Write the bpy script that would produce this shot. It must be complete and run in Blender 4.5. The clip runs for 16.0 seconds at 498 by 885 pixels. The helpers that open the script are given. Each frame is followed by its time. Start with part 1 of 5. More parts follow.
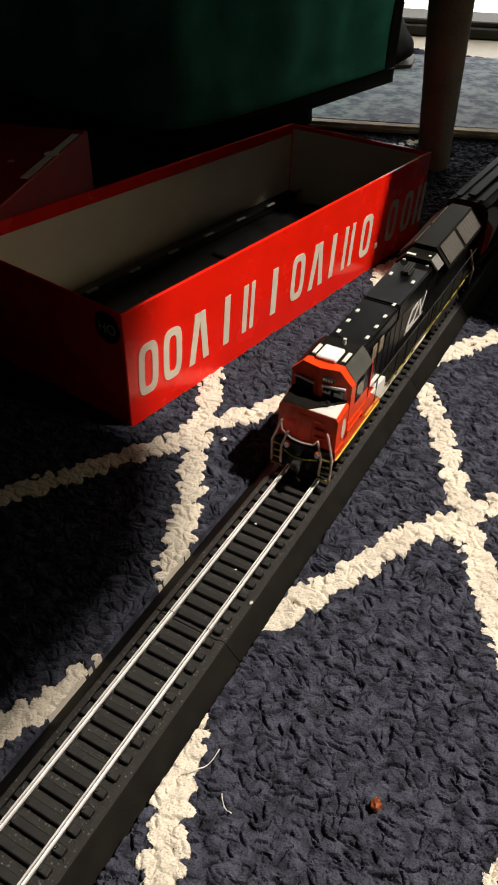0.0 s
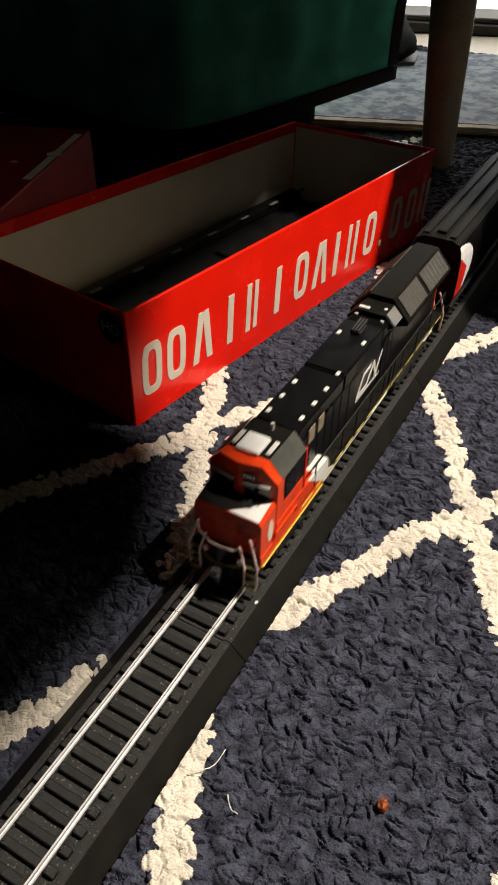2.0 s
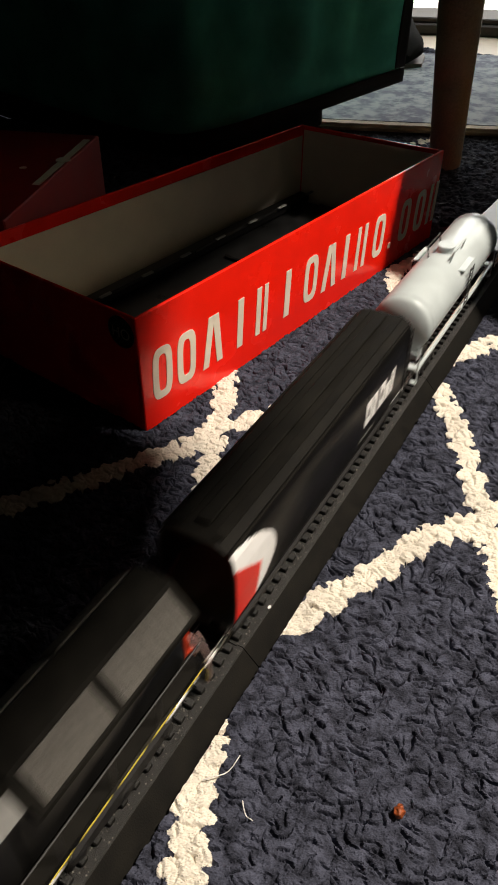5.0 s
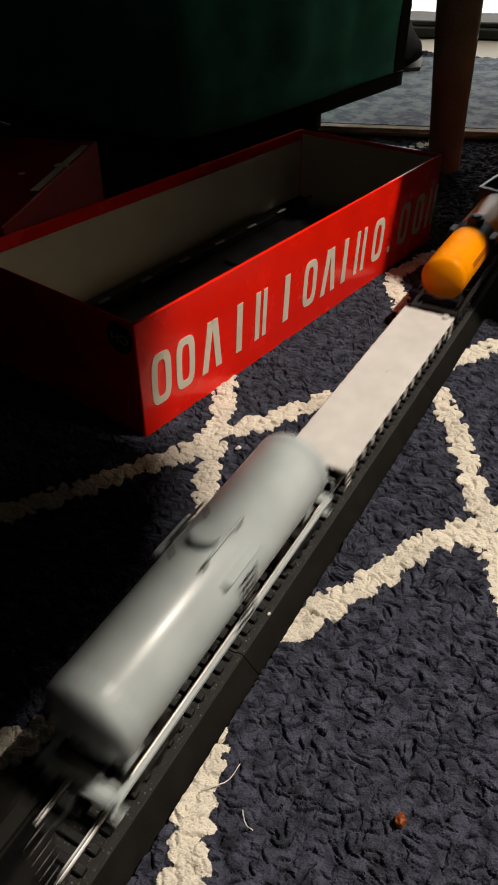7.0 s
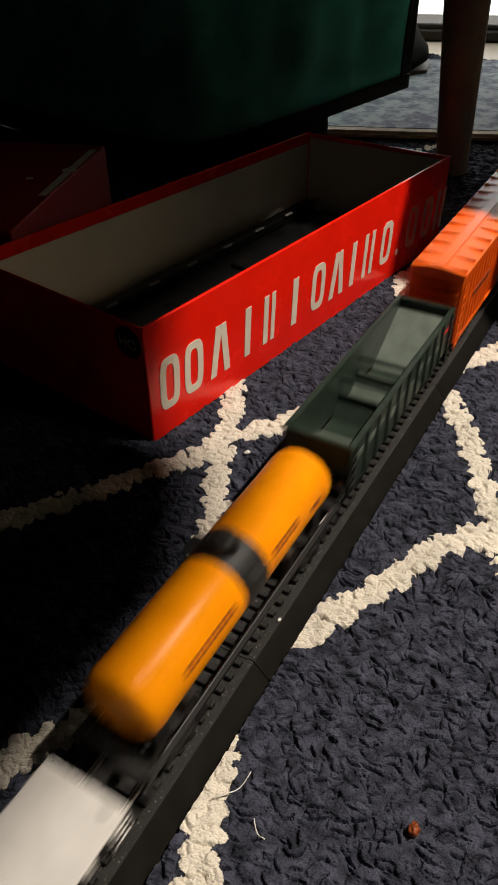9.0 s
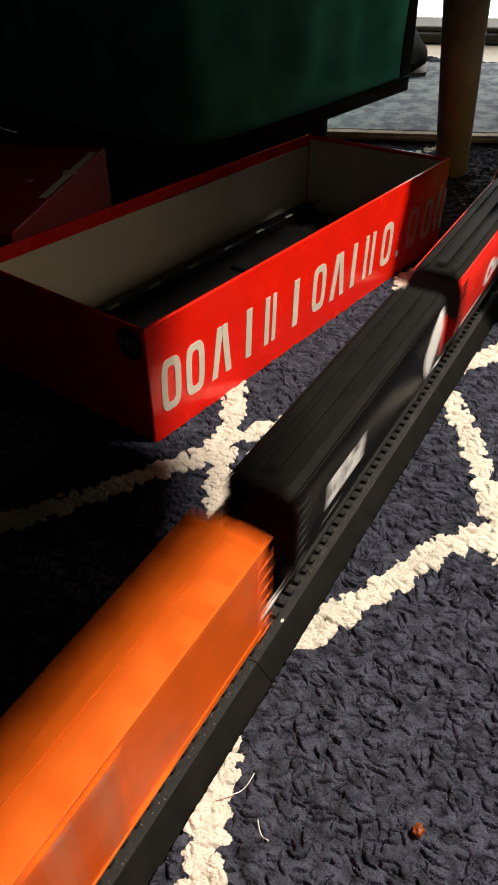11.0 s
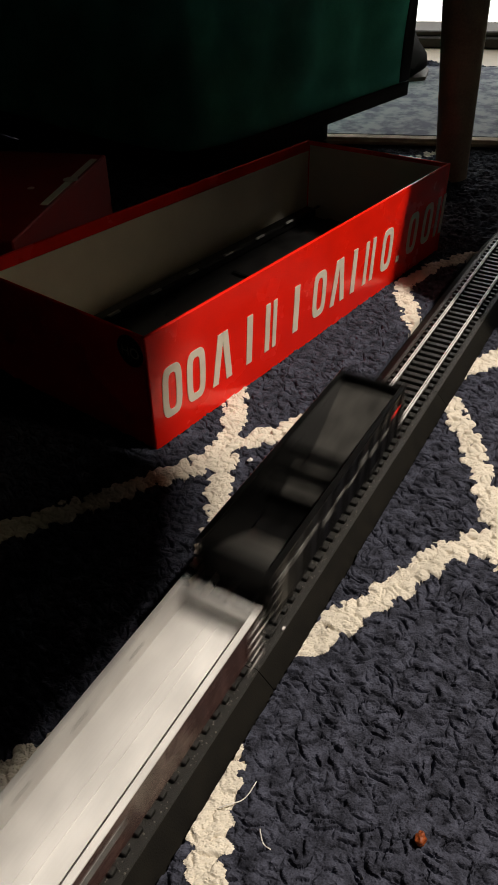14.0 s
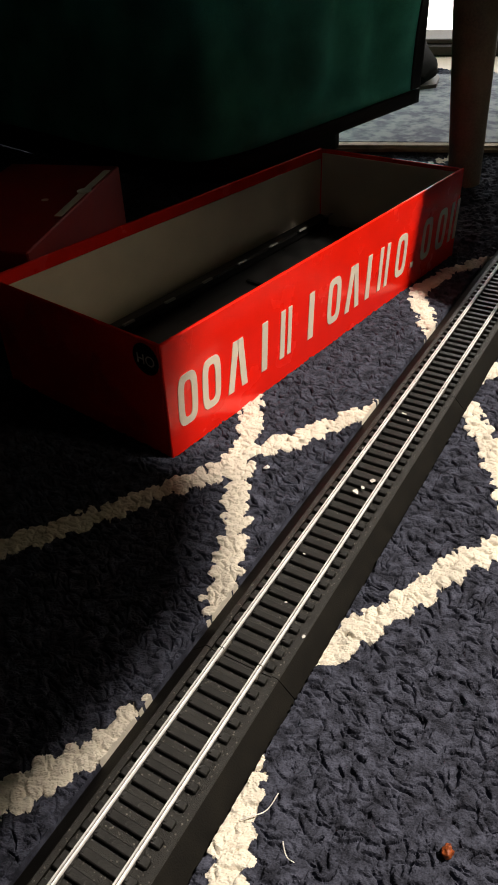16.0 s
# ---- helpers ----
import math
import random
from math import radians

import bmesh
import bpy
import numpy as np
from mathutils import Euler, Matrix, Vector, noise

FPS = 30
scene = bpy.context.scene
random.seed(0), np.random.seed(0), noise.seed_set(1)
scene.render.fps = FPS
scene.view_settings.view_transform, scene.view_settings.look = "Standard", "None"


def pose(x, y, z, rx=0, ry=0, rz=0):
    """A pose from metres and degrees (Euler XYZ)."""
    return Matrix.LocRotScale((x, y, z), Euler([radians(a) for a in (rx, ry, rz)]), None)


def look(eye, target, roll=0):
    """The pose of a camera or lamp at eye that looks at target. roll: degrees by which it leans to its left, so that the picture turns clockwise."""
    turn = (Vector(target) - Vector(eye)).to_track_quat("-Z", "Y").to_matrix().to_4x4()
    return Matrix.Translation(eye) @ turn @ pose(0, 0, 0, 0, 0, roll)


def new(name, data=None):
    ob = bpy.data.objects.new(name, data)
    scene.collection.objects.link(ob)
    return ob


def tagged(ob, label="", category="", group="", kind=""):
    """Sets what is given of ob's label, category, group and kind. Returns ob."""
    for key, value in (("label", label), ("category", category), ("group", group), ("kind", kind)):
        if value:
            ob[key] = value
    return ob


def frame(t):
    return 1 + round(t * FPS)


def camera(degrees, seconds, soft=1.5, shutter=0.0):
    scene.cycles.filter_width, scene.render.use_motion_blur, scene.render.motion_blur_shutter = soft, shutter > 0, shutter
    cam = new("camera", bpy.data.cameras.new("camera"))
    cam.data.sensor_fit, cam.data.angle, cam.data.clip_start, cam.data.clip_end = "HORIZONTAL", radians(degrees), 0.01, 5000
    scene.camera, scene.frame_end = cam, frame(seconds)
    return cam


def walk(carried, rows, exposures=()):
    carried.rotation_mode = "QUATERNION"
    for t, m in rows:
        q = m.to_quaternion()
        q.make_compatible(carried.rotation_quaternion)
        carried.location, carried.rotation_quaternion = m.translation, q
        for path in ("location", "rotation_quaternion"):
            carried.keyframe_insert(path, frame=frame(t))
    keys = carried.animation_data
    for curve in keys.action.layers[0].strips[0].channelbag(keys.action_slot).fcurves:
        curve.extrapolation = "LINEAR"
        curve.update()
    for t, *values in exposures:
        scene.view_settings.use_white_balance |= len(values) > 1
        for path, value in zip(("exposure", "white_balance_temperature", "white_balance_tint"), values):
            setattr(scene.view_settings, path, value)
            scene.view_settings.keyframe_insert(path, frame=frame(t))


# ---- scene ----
cam = camera(37.8, 16.0, soft=1.7, shutter=0.9)
# seconds, eye, target, roll
PATH = [
    (0, (0.109, -0.156, 0.263), (-0.619, 1.21, -1.005), 1.9),
    (0.5, (0.11, -0.155, 0.262), (-0.619, 1.211, -1.004), 1.6),
    (1, (0.109, -0.155, 0.263), (-0.621, 1.206, -1.007), 1.6),
    (1.5, (0.11, -0.155, 0.263), (-0.628, 1.203, -1.007), 1.2),
    (2, (0.109, -0.155, 0.262), (-0.631, 1.203, -1.007), 1.2),
    (2.5, (0.107, -0.153, 0.261), (-0.637, 1.202, -1.008), 1.2),
    (3, (0.107, -0.155, 0.262), (-0.634, 1.199, -1.01), 1.2),
    (3.5, (0.107, -0.155, 0.262), (-0.635, 1.197, -1.012), 1.3),
    (4, (0.107, -0.155, 0.262), (-0.644, 1.195, -1.009), 0.9),
    (6.5, (0.107, -0.154, 0.261), (-0.658, 1.203, -0.993), 0.1),
    (7, (0.107, -0.153, 0.262), (-0.66, 1.202, -0.994), 0.0),
    (7.5, (0.106, -0.154, 0.262), (-0.658, 1.204, -0.992), 0.2),
    (8, (0.106, -0.153, 0.262), (-0.666, 1.203, -0.989), -0.2),
    (8.5, (0.106, -0.153, 0.26), (-0.677, 1.203, -0.985), -0.5),
    (9, (0.105, -0.152, 0.261), (-0.681, 1.199, -0.987), -0.6),
    (11.5, (0.104, -0.153, 0.26), (-0.684, 1.205, -0.979), -0.7),
    (12, (0.104, -0.153, 0.261), (-0.69, 1.206, -0.973), -0.9),
    (12.5, (0.104, -0.152, 0.26), (-0.696, 1.209, -0.968), -1.2),
    (13, (0.103, -0.152, 0.26), (-0.694, 1.208, -0.971), -1.1),
    (13.5, (0.104, -0.151, 0.261), (-0.692, 1.206, -0.974), -1.1),
    (14, (0.104, -0.152, 0.262), (-0.689, 1.206, -0.973), -1.0),
    (14.5, (0.103, -0.152, 0.26), (-0.707, 1.206, -0.964), -1.6),
    (15, (0.103, -0.151, 0.259), (-0.721, 1.203, -0.961), -2.0),
    (15.5, (0.102, -0.151, 0.259), (-0.726, 1.203, -0.957), -2.2),
    (16, (0.102, -0.152, 0.259), (-0.732, 1.204, -0.953), -2.4),
]
walk(cam, [(t, look(e, a, r)) for t, e, a, r in PATH], exposures=[(0, -0.12), (2, -0.05), (4, 0.0), (6.5, -0.40), (7, -0.64), (8, -0.66), (8.5, -0.62), (9, -0.52), (11.3, 0.05), (11.8, 0.06), (12.5, -0.20), (13, -0.72), (13.5, -0.98), (14, -0.58), (14.5, -0.02), (16, 0.0)])

# ---- light ----
world = bpy.data.worlds.new("room_air")
scene.world = world
world.use_nodes = True
world.node_tree.nodes["Background"].inputs[0].default_value = (0.9, 0.85, 0.75, 1)
world.node_tree.nodes["Background"].inputs[1].default_value = 0.0


def lamp(name, kind, m, energy, color, **kw):
    d = bpy.data.lights.new(name, kind)
    d.energy, d.color = energy, color
    for k, v in kw.items():
        if k == "size":
            d.shape, d.size, d.size_y = "RECTANGLE", v[0], v[1]
        if k == "spot":
            d.spot_size, d.spot_blend = radians(v[0]), v[1]
        if k == "radius":
            d.shadow_soft_size = v
    ob = new(name, d)
    ob.matrix_world = m
    return ob


# a shaded spotlight bulb high over the track
lamp("spot_bulb", "SPOT", look((0.581, 0.372, 1.30), (0.20, 0.10, 0)), 150, (1.0, 0.89, 0.77), spot=(80, 0.3), radius=0.015)
# an added weak warm fill with no seen source, lifting box lining and shaded rug
lamp("room_lamp", "AREA", look((1.95, 0.50, 0.95), (-0.1, 0.20, 0.03)), 2.6, (1.0, 0.80, 0.54), size=(0.25, 0.25))
# daylight in the window's opening
lamp("window_daylight", "AREA", look((-0.50, 1.42, 0.36), (-0.32, 0.98, 0.0)), 1.7, (0.80, 0.90, 1.0), size=(0.9, 0.36))


# ---- materials ----
def mat(name, color, rough=0.5, metal=0.0, vary=0.15, scale=200.0, bump=0.0, fine=1500.0, spec=0.5, coat=0.0, second=None, edge=(0.4, 0.62), island=0.0, obj=0.0):
    """Base colour broken up at two scales of noise, with fine relief."""
    m = bpy.data.materials.new(name)
    m.use_nodes = True
    nt = m.node_tree
    b = nt.nodes["Principled BSDF"]
    b.inputs["Roughness"].default_value, b.inputs["Metallic"].default_value = rough, metal
    b.inputs["Specular IOR Level"].default_value, b.inputs["Coat Weight"].default_value = spec, coat
    co = nt.nodes.new("ShaderNodeTexCoord")
    n1 = nt.nodes.new("ShaderNodeTexNoise")
    n1.inputs["Scale"].default_value, n1.inputs["Detail"].default_value = scale, 5
    n2 = nt.nodes.new("ShaderNodeTexNoise")
    n2.inputs["Scale"].default_value, n2.inputs["Detail"].default_value = fine, 2
    for n in (n1, n2):
        nt.links.new(co.outputs["Object"], n.inputs["Vector"])
    add = nt.nodes.new("ShaderNodeMath")
    add.operation = "MULTIPLY_ADD"
    add.inputs[1].default_value = 0.35
    nt.links.new(n2.outputs[0], add.inputs[0])
    nt.links.new(n1.outputs[0], add.inputs[2])
    ramp = nt.nodes.new("ShaderNodeMapRange")
    ramp.inputs[1].default_value, ramp.inputs[2].default_value = edge[0] + 0.1, edge[1] + 0.25
    nt.links.new(add.outputs[0], ramp.inputs[0])
    mix = nt.nodes.new("ShaderNodeMix")
    mix.data_type = "RGBA"
    c2 = second or tuple(c * (1 - 2 * vary) for c in color)
    c1 = color if second else tuple(min(1, c * (1 + vary)) for c in color)
    mix.inputs[6].default_value, mix.inputs[7].default_value = (*c2, 1), (*c1, 1)
    nt.links.new(ramp.outputs[0], mix.inputs[0])
    last = mix.outputs[2]
    if island or obj:
        src = nt.nodes.new("ShaderNodeNewGeometry" if island else "ShaderNodeObjectInfo")
        mr = nt.nodes.new("ShaderNodeMapRange")
        k = island or obj
        mr.inputs[3].default_value, mr.inputs[4].default_value = 1 - k, 1 + k
        nt.links.new(src.outputs["Random Per Island" if island else "Random"], mr.inputs[0])
        hs = nt.nodes.new("ShaderNodeHueSaturation")
        nt.links.new(mr.outputs[0], hs.inputs["Value"])
        nt.links.new(last, hs.inputs["Color"])
        last = hs.outputs[0]
    nt.links.new(last, b.inputs["Base Color"])
    rr = nt.nodes.new("ShaderNodeMapRange")
    rr.inputs[3].default_value, rr.inputs[4].default_value = max(0.03, rough - 0.08), min(1, rough + 0.1)
    nt.links.new(n1.outputs[0], rr.inputs[0])
    nt.links.new(rr.outputs[0], b.inputs["Roughness"])
    if bump:
        bp = nt.nodes.new("ShaderNodeBump")
        bp.inputs["Strength"].default_value, bp.inputs["Distance"].default_value = bump, 0.0006
        nt.links.new(n2.outputs[0], bp.inputs["Height"])
        nt.links.new(bp.outputs[0], b.inputs["Normal"])
    return m


M_NAVY = mat("navy_pile", (0.060, 0.064, 0.089), 0.9, vary=0.32, scale=150, bump=0.6, spec=0.10, island=0.22)
M_CREAM = mat("cream_pile", (0.71, 0.655, 0.555), 0.9, vary=0.08, scale=40, bump=0.4, spec=0.15, island=0.14)
M_BACK = mat("rug_backing", (0.035, 0.037, 0.06), 0.95, vary=0.2, scale=60, bump=0.4, spec=0.1)
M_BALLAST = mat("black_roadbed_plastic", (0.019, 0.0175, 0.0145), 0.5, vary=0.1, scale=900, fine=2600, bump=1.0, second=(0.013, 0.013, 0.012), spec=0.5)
M_GRAIN_GLINT = mat("ballast_grain", (0.15, 0.14, 0.12), 0.3, vary=0.4, scale=900, island=0.5)
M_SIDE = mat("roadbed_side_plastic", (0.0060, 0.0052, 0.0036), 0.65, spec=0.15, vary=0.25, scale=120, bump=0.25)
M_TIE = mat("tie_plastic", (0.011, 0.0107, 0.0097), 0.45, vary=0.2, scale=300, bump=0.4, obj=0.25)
# near-white, mostly diffuse: the rail head's reflected light is put into the colour
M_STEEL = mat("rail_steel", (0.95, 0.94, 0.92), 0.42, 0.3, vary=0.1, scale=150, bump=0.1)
M_RAILSIDE = mat("rail_web_steel", (0.30, 0.28, 0.25), 0.4, 1.0, vary=0.2, scale=150)
M_BOXRED = mat("glossy_red_card", (0.90, 0.014, 0.004), 0.25, vary=0.05, scale=30, bump=0.05, coat=0.15, spec=0.35)
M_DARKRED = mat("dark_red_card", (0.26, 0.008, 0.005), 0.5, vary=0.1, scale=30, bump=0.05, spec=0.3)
M_CARDIN = mat("white_card_lining", (0.78, 0.71, 0.58), 0.65, vary=0.05, scale=25, bump=0.15)
M_PRINT = mat("cream_print", (0.72, 0.66, 0.54), 0.4, vary=0.05, scale=60)
M_TRAY = mat("black_tray_plastic", (0.007, 0.007, 0.007), 0.3, spec=0.3, vary=0.2, scale=60)
M_CLEAR = mat("clear_blister_plastic", (0.10, 0.10, 0.10), 0.12, vary=0.2, scale=60)
M_GREEN = mat("green_fabric", (0.11, 0.62, 0.48), 0.85, vary=0.2, scale=18, bump=0.5, fine=900, spec=0.2)
M_HEM_SHADE = mat("black_hem_and_shade", (0.010, 0.010, 0.010), 0.9, vary=0.2, scale=40, bump=0.4)
M_WOOD = mat("olive_brown_wood", (0.40, 0.35, 0.21), 0.45, vary=0.25, scale=14, bump=0.2, fine=500)
M_DARKWOOD = mat("dark_wood", (0.030, 0.019, 0.012), 0.6, vary=0.25, scale=14, bump=0.2, fine=300)
M_FLOOR = mat("beige_floor", (0.42, 0.34, 0.25), 0.4, vary=0.12, scale=5, bump=0.2, fine=60)
M_PAINT = mat("wall_paint", (0.12, 0.11, 0.095), 0.8, vary=0.06, scale=6, bump=0.2, fine=200)
M_WHITE = mat("white_frame_paint", (0.8, 0.78, 0.74), 0.5, vary=0.05, scale=15)
M_MAT = mat("mosaic_mat", (0.26, 0.28, 0.29), 0.9, scale=55, fine=160, second=(0.055, 0.062, 0.10), edge=(0.47, 0.53), bump=0.4)
M_MATEDGE = mat("mat_edge", (0.42, 0.34, 0.24), 0.9, vary=0.2, scale=60, bump=0.4)
M_SHOE = mat("black_shoe_leather", (0.010, 0.009, 0.008), 0.9, spec=0.03, vary=0.2, scale=60, bump=0.3)
M_SHOETRIM = mat("brown_shoe_trim", (0.10, 0.07, 0.05), 0.6, vary=0.2, scale=60)
M_CRUMB = mat("orange_crumb", (0.30, 0.065, 0.012), 0.5, vary=0.3, scale=600, bump=0.4)
M_LINT = mat("white_lint", (0.75, 0.72, 0.68), 0.8, vary=0.1)
# train paints
M_BLACK = mat("loco_black", (0.004, 0.004, 0.004), 0.30, spec=0.25, vary=0.2, scale=150, bump=0.08)
M_BLACKROOF = mat("roof_black", (0.0085, 0.0077, 0.0060), 0.60, spec=0.08, vary=0.2, scale=120, bump=0.15)
M_ORANGE = mat("loco_red_orange", (0.76, 0.055, 0.008), 0.3, spec=0.35, vary=0.06, scale=120, bump=0.05)
M_TRAINWHITE = mat("train_white", (0.74, 0.73, 0.69), 0.4, vary=0.05, scale=150)
M_GLASS = mat("dark_window", (0.008, 0.008, 0.009), 0.06, vary=0.1, scale=60)
M_GREY = mat("mid_grey", (0.20, 0.20, 0.19), 0.4, vary=0.1, scale=200, bump=0.1)
M_TANPANEL = mat("tan_grille", (0.30, 0.24, 0.16), 0.5, vary=0.2, scale=500, bump=0.5)
M_GRILLE = mat("radiator_grey", (0.075, 0.070, 0.060), 0.45, vary=0.15, scale=600, bump=0.6)
M_YELLOWLINE = mat("sill_yellow", (0.55, 0.44, 0.05), 0.4, vary=0.1, scale=200)
M_ROOFGREY = mat("cab_roof_grey", (0.075, 0.075, 0.066), 0.4, vary=0.1, scale=200, bump=0.1)
M_WHEEL = mat("wheel_metal", (0.22, 0.20, 0.18), 0.35, 1.0, vary=0.2, scale=200)
M_TRUCK = mat("truck_black", (0.010, 0.0095, 0.009), 0.5, vary=0.2, scale=300, bump=0.2)
M_HANDRAIL = mat("pale_pink_handrail", (0.90, 0.66, 0.60), 0.35, vary=0.1, scale=200)
M_STEPYELLOW = mat("step_yellow", (0.75, 0.62, 0.05), 0.4, vary=0.1, scale=200)
M_BRIGHT = mat("bright_white_print", (0.90, 0.90, 0.88), 0.35, vary=0.03, scale=150)
M_SILVER = mat("handrail_silver", (0.62, 0.60, 0.56), 0.3, 0.3, vary=0.1, scale=200)
M_CPBLACK = mat("hopper_black", (0.005, 0.0048, 0.0045), 0.30, spec=0.12, vary=0.2, scale=80, bump=0.06)
M_CPRED = mat("hopper_red", (0.74, 0.022, 0.012), 0.45, spec=0.3, vary=0.06, scale=80, bump=0.05)
M_TANKGREY = mat("tank_grey", (0.47, 0.52, 0.52), 0.32, vary=0.05, scale=60, bump=0.06)
M_TANKEND = mat("tank_end_dark", (0.030, 0.031, 0.030), 0.4, vary=0.15, scale=60)
M_DECK = mat("flat_deck_grey", (0.66, 0.635, 0.60), 0.36, vary=0.05, scale=80, bump=0.1)
M_TANKORANGE = mat("tank_orange", (0.98, 0.31, 0.002), 0.3, spec=0.08, vary=0.05, scale=60, bump=0.06)
M_RUST = mat("rust_brown_print", (0.30, 0.05, 0.01), 0.5, vary=0.2, scale=300)
M_HOPGREEN = mat("hopper_green", (0.019, 0.032, 0.022), 0.4, vary=0.15, scale=120, bump=0.1)
# faint markings, and slope sheets whose brighter light is put into the colour
M_HOPGREENIN = mat("hopper_green_sheet", (0.13, 0.16, 0.13), 0.45, vary=0.12, scale=120, bump=0.1)
M_BOXORANGE = mat("boxcar_orange", (0.90, 0.145, 0.008), 0.35, spec=0.3, vary=0.08, scale=90, bump=0.08)
M_YELLOW = mat("boxcar_yellow", (0.74, 0.42, 0.010), 0.25, vary=0.15, scale=90, bump=0.1)
M_ROOFWHITE = mat("roof_white", (0.87, 0.85, 0.81), 0.35, vary=0.05, scale=70, bump=0.06)
# dark base with strong gloss; it looks pale only by reflection
M_HOPSHEET = mat("glossy_dark_sheet", (0.055, 0.053, 0.048), 0.35, spec=0.9, vary=0.35, scale=90, bump=0.1)
M_GON = mat("gondola_grey", (0.74, 0.73, 0.71), 0.4, vary=0.10, scale=70, bump=0.1)
M_GONSIDE = mat("gondola_side", (0.085, 0.045, 0.038), 0.25, vary=0.2, scale=70, bump=0.1)


# ---- mesh tools ----
def box(bm, x0, x1, y0, y1, z0, z1, bev=0.0, seg=1):
    r = bmesh.ops.create_cube(bm, size=1.0, matrix=Matrix.LocRotScale(((x0 + x1) / 2, (y0 + y1) / 2, (z0 + z1) / 2), None, (x1 - x0, y1 - y0, z1 - z0)))
    if bev:
        es = list({e for v in r["verts"] for e in v.link_edges})
        bmesh.ops.bevel(bm, geom=es, offset=bev, segments=seg, affect="EDGES")
    return bm


def cyl(bm, a, b, r1, r2=None, n=12, caps=True):
    a, b = Vector(a), Vector(b)
    d = b - a
    q = d.to_track_quat("Z", "Y").to_matrix().to_4x4()
    bmesh.ops.create_cone(bm, cap_ends=caps, segments=n, radius1=r1, radius2=r1 if r2 is None else r2, depth=d.length, matrix=Matrix.Translation((a + b) / 2) @ q)
    return bm


def wire(bm, pts, r, n=6):
    for a, b in zip(pts, pts[1:]):
        cyl(bm, a, b, r, n=n)
    return bm


def loft(bm, sections, cap=True):
    """Skin through rings of equal point counts."""
    rings = [[bm.verts.new(p) for p in s] for s in sections]
    n = len(rings[0])
    for a, b in zip(rings, rings[1:]):
        for i in range(n):
            bm.faces.new((a[i], a[(i + 1) % n], b[(i + 1) % n], b[i]))
    if cap:
        bm.faces.new(rings[0][::-1])
        bm.faces.new(rings[-1])
    return bm


def profile(bm, pts, y0, y1):
    """A cross-section in x, z drawn out along y."""
    return loft(bm, [[(x, y0, z) for x, z in pts], [(x, y1, z) for x, z in pts]])


def plate(bm, pts, d):
    """A flat polygon (3D points) given thickness by the vector d."""
    d = Vector(d)
    return loft(bm, [[Vector(p) for p in pts], [Vector(p) + d for p in pts]])


def part(name, bm, material, parent=None, label="", smooth=None):
    bmesh.ops.recalc_face_normals(bm, faces=bm.faces)
    me = bpy.data.meshes.new(name)
    bm.to_mesh(me)
    bm.free()
    me.materials.append(material)
    if smooth is not None:
        for p in me.polygons:
            p.use_smooth = True
        me.set_sharp_from_angle(angle=radians(smooth))
    ob = new(name, me)
    if parent is not None:
        ob.parent = parent
    if label:
        tagged(ob, label)
    return ob


def thing(name, label, category, m=None, group="", kind=""):
    e = new(name)
    e.empty_display_size = 0.01
    if m is not None:
        e.matrix_world = m
    return tagged(e, label, category, group, kind)


def B():
    return bmesh.new()


def raw(name, verts, faces, material, parent=None, label="", smooth=True):
    me = bpy.data.meshes.new(name)
    me.from_pydata(verts, [], faces)
    me.materials.append(material)
    me.update()
    if smooth:
        me.shade_smooth()
    ob = new(name, me)
    if parent is not None:
        ob.parent = parent
    if label:
        tagged(ob, label)
    return ob


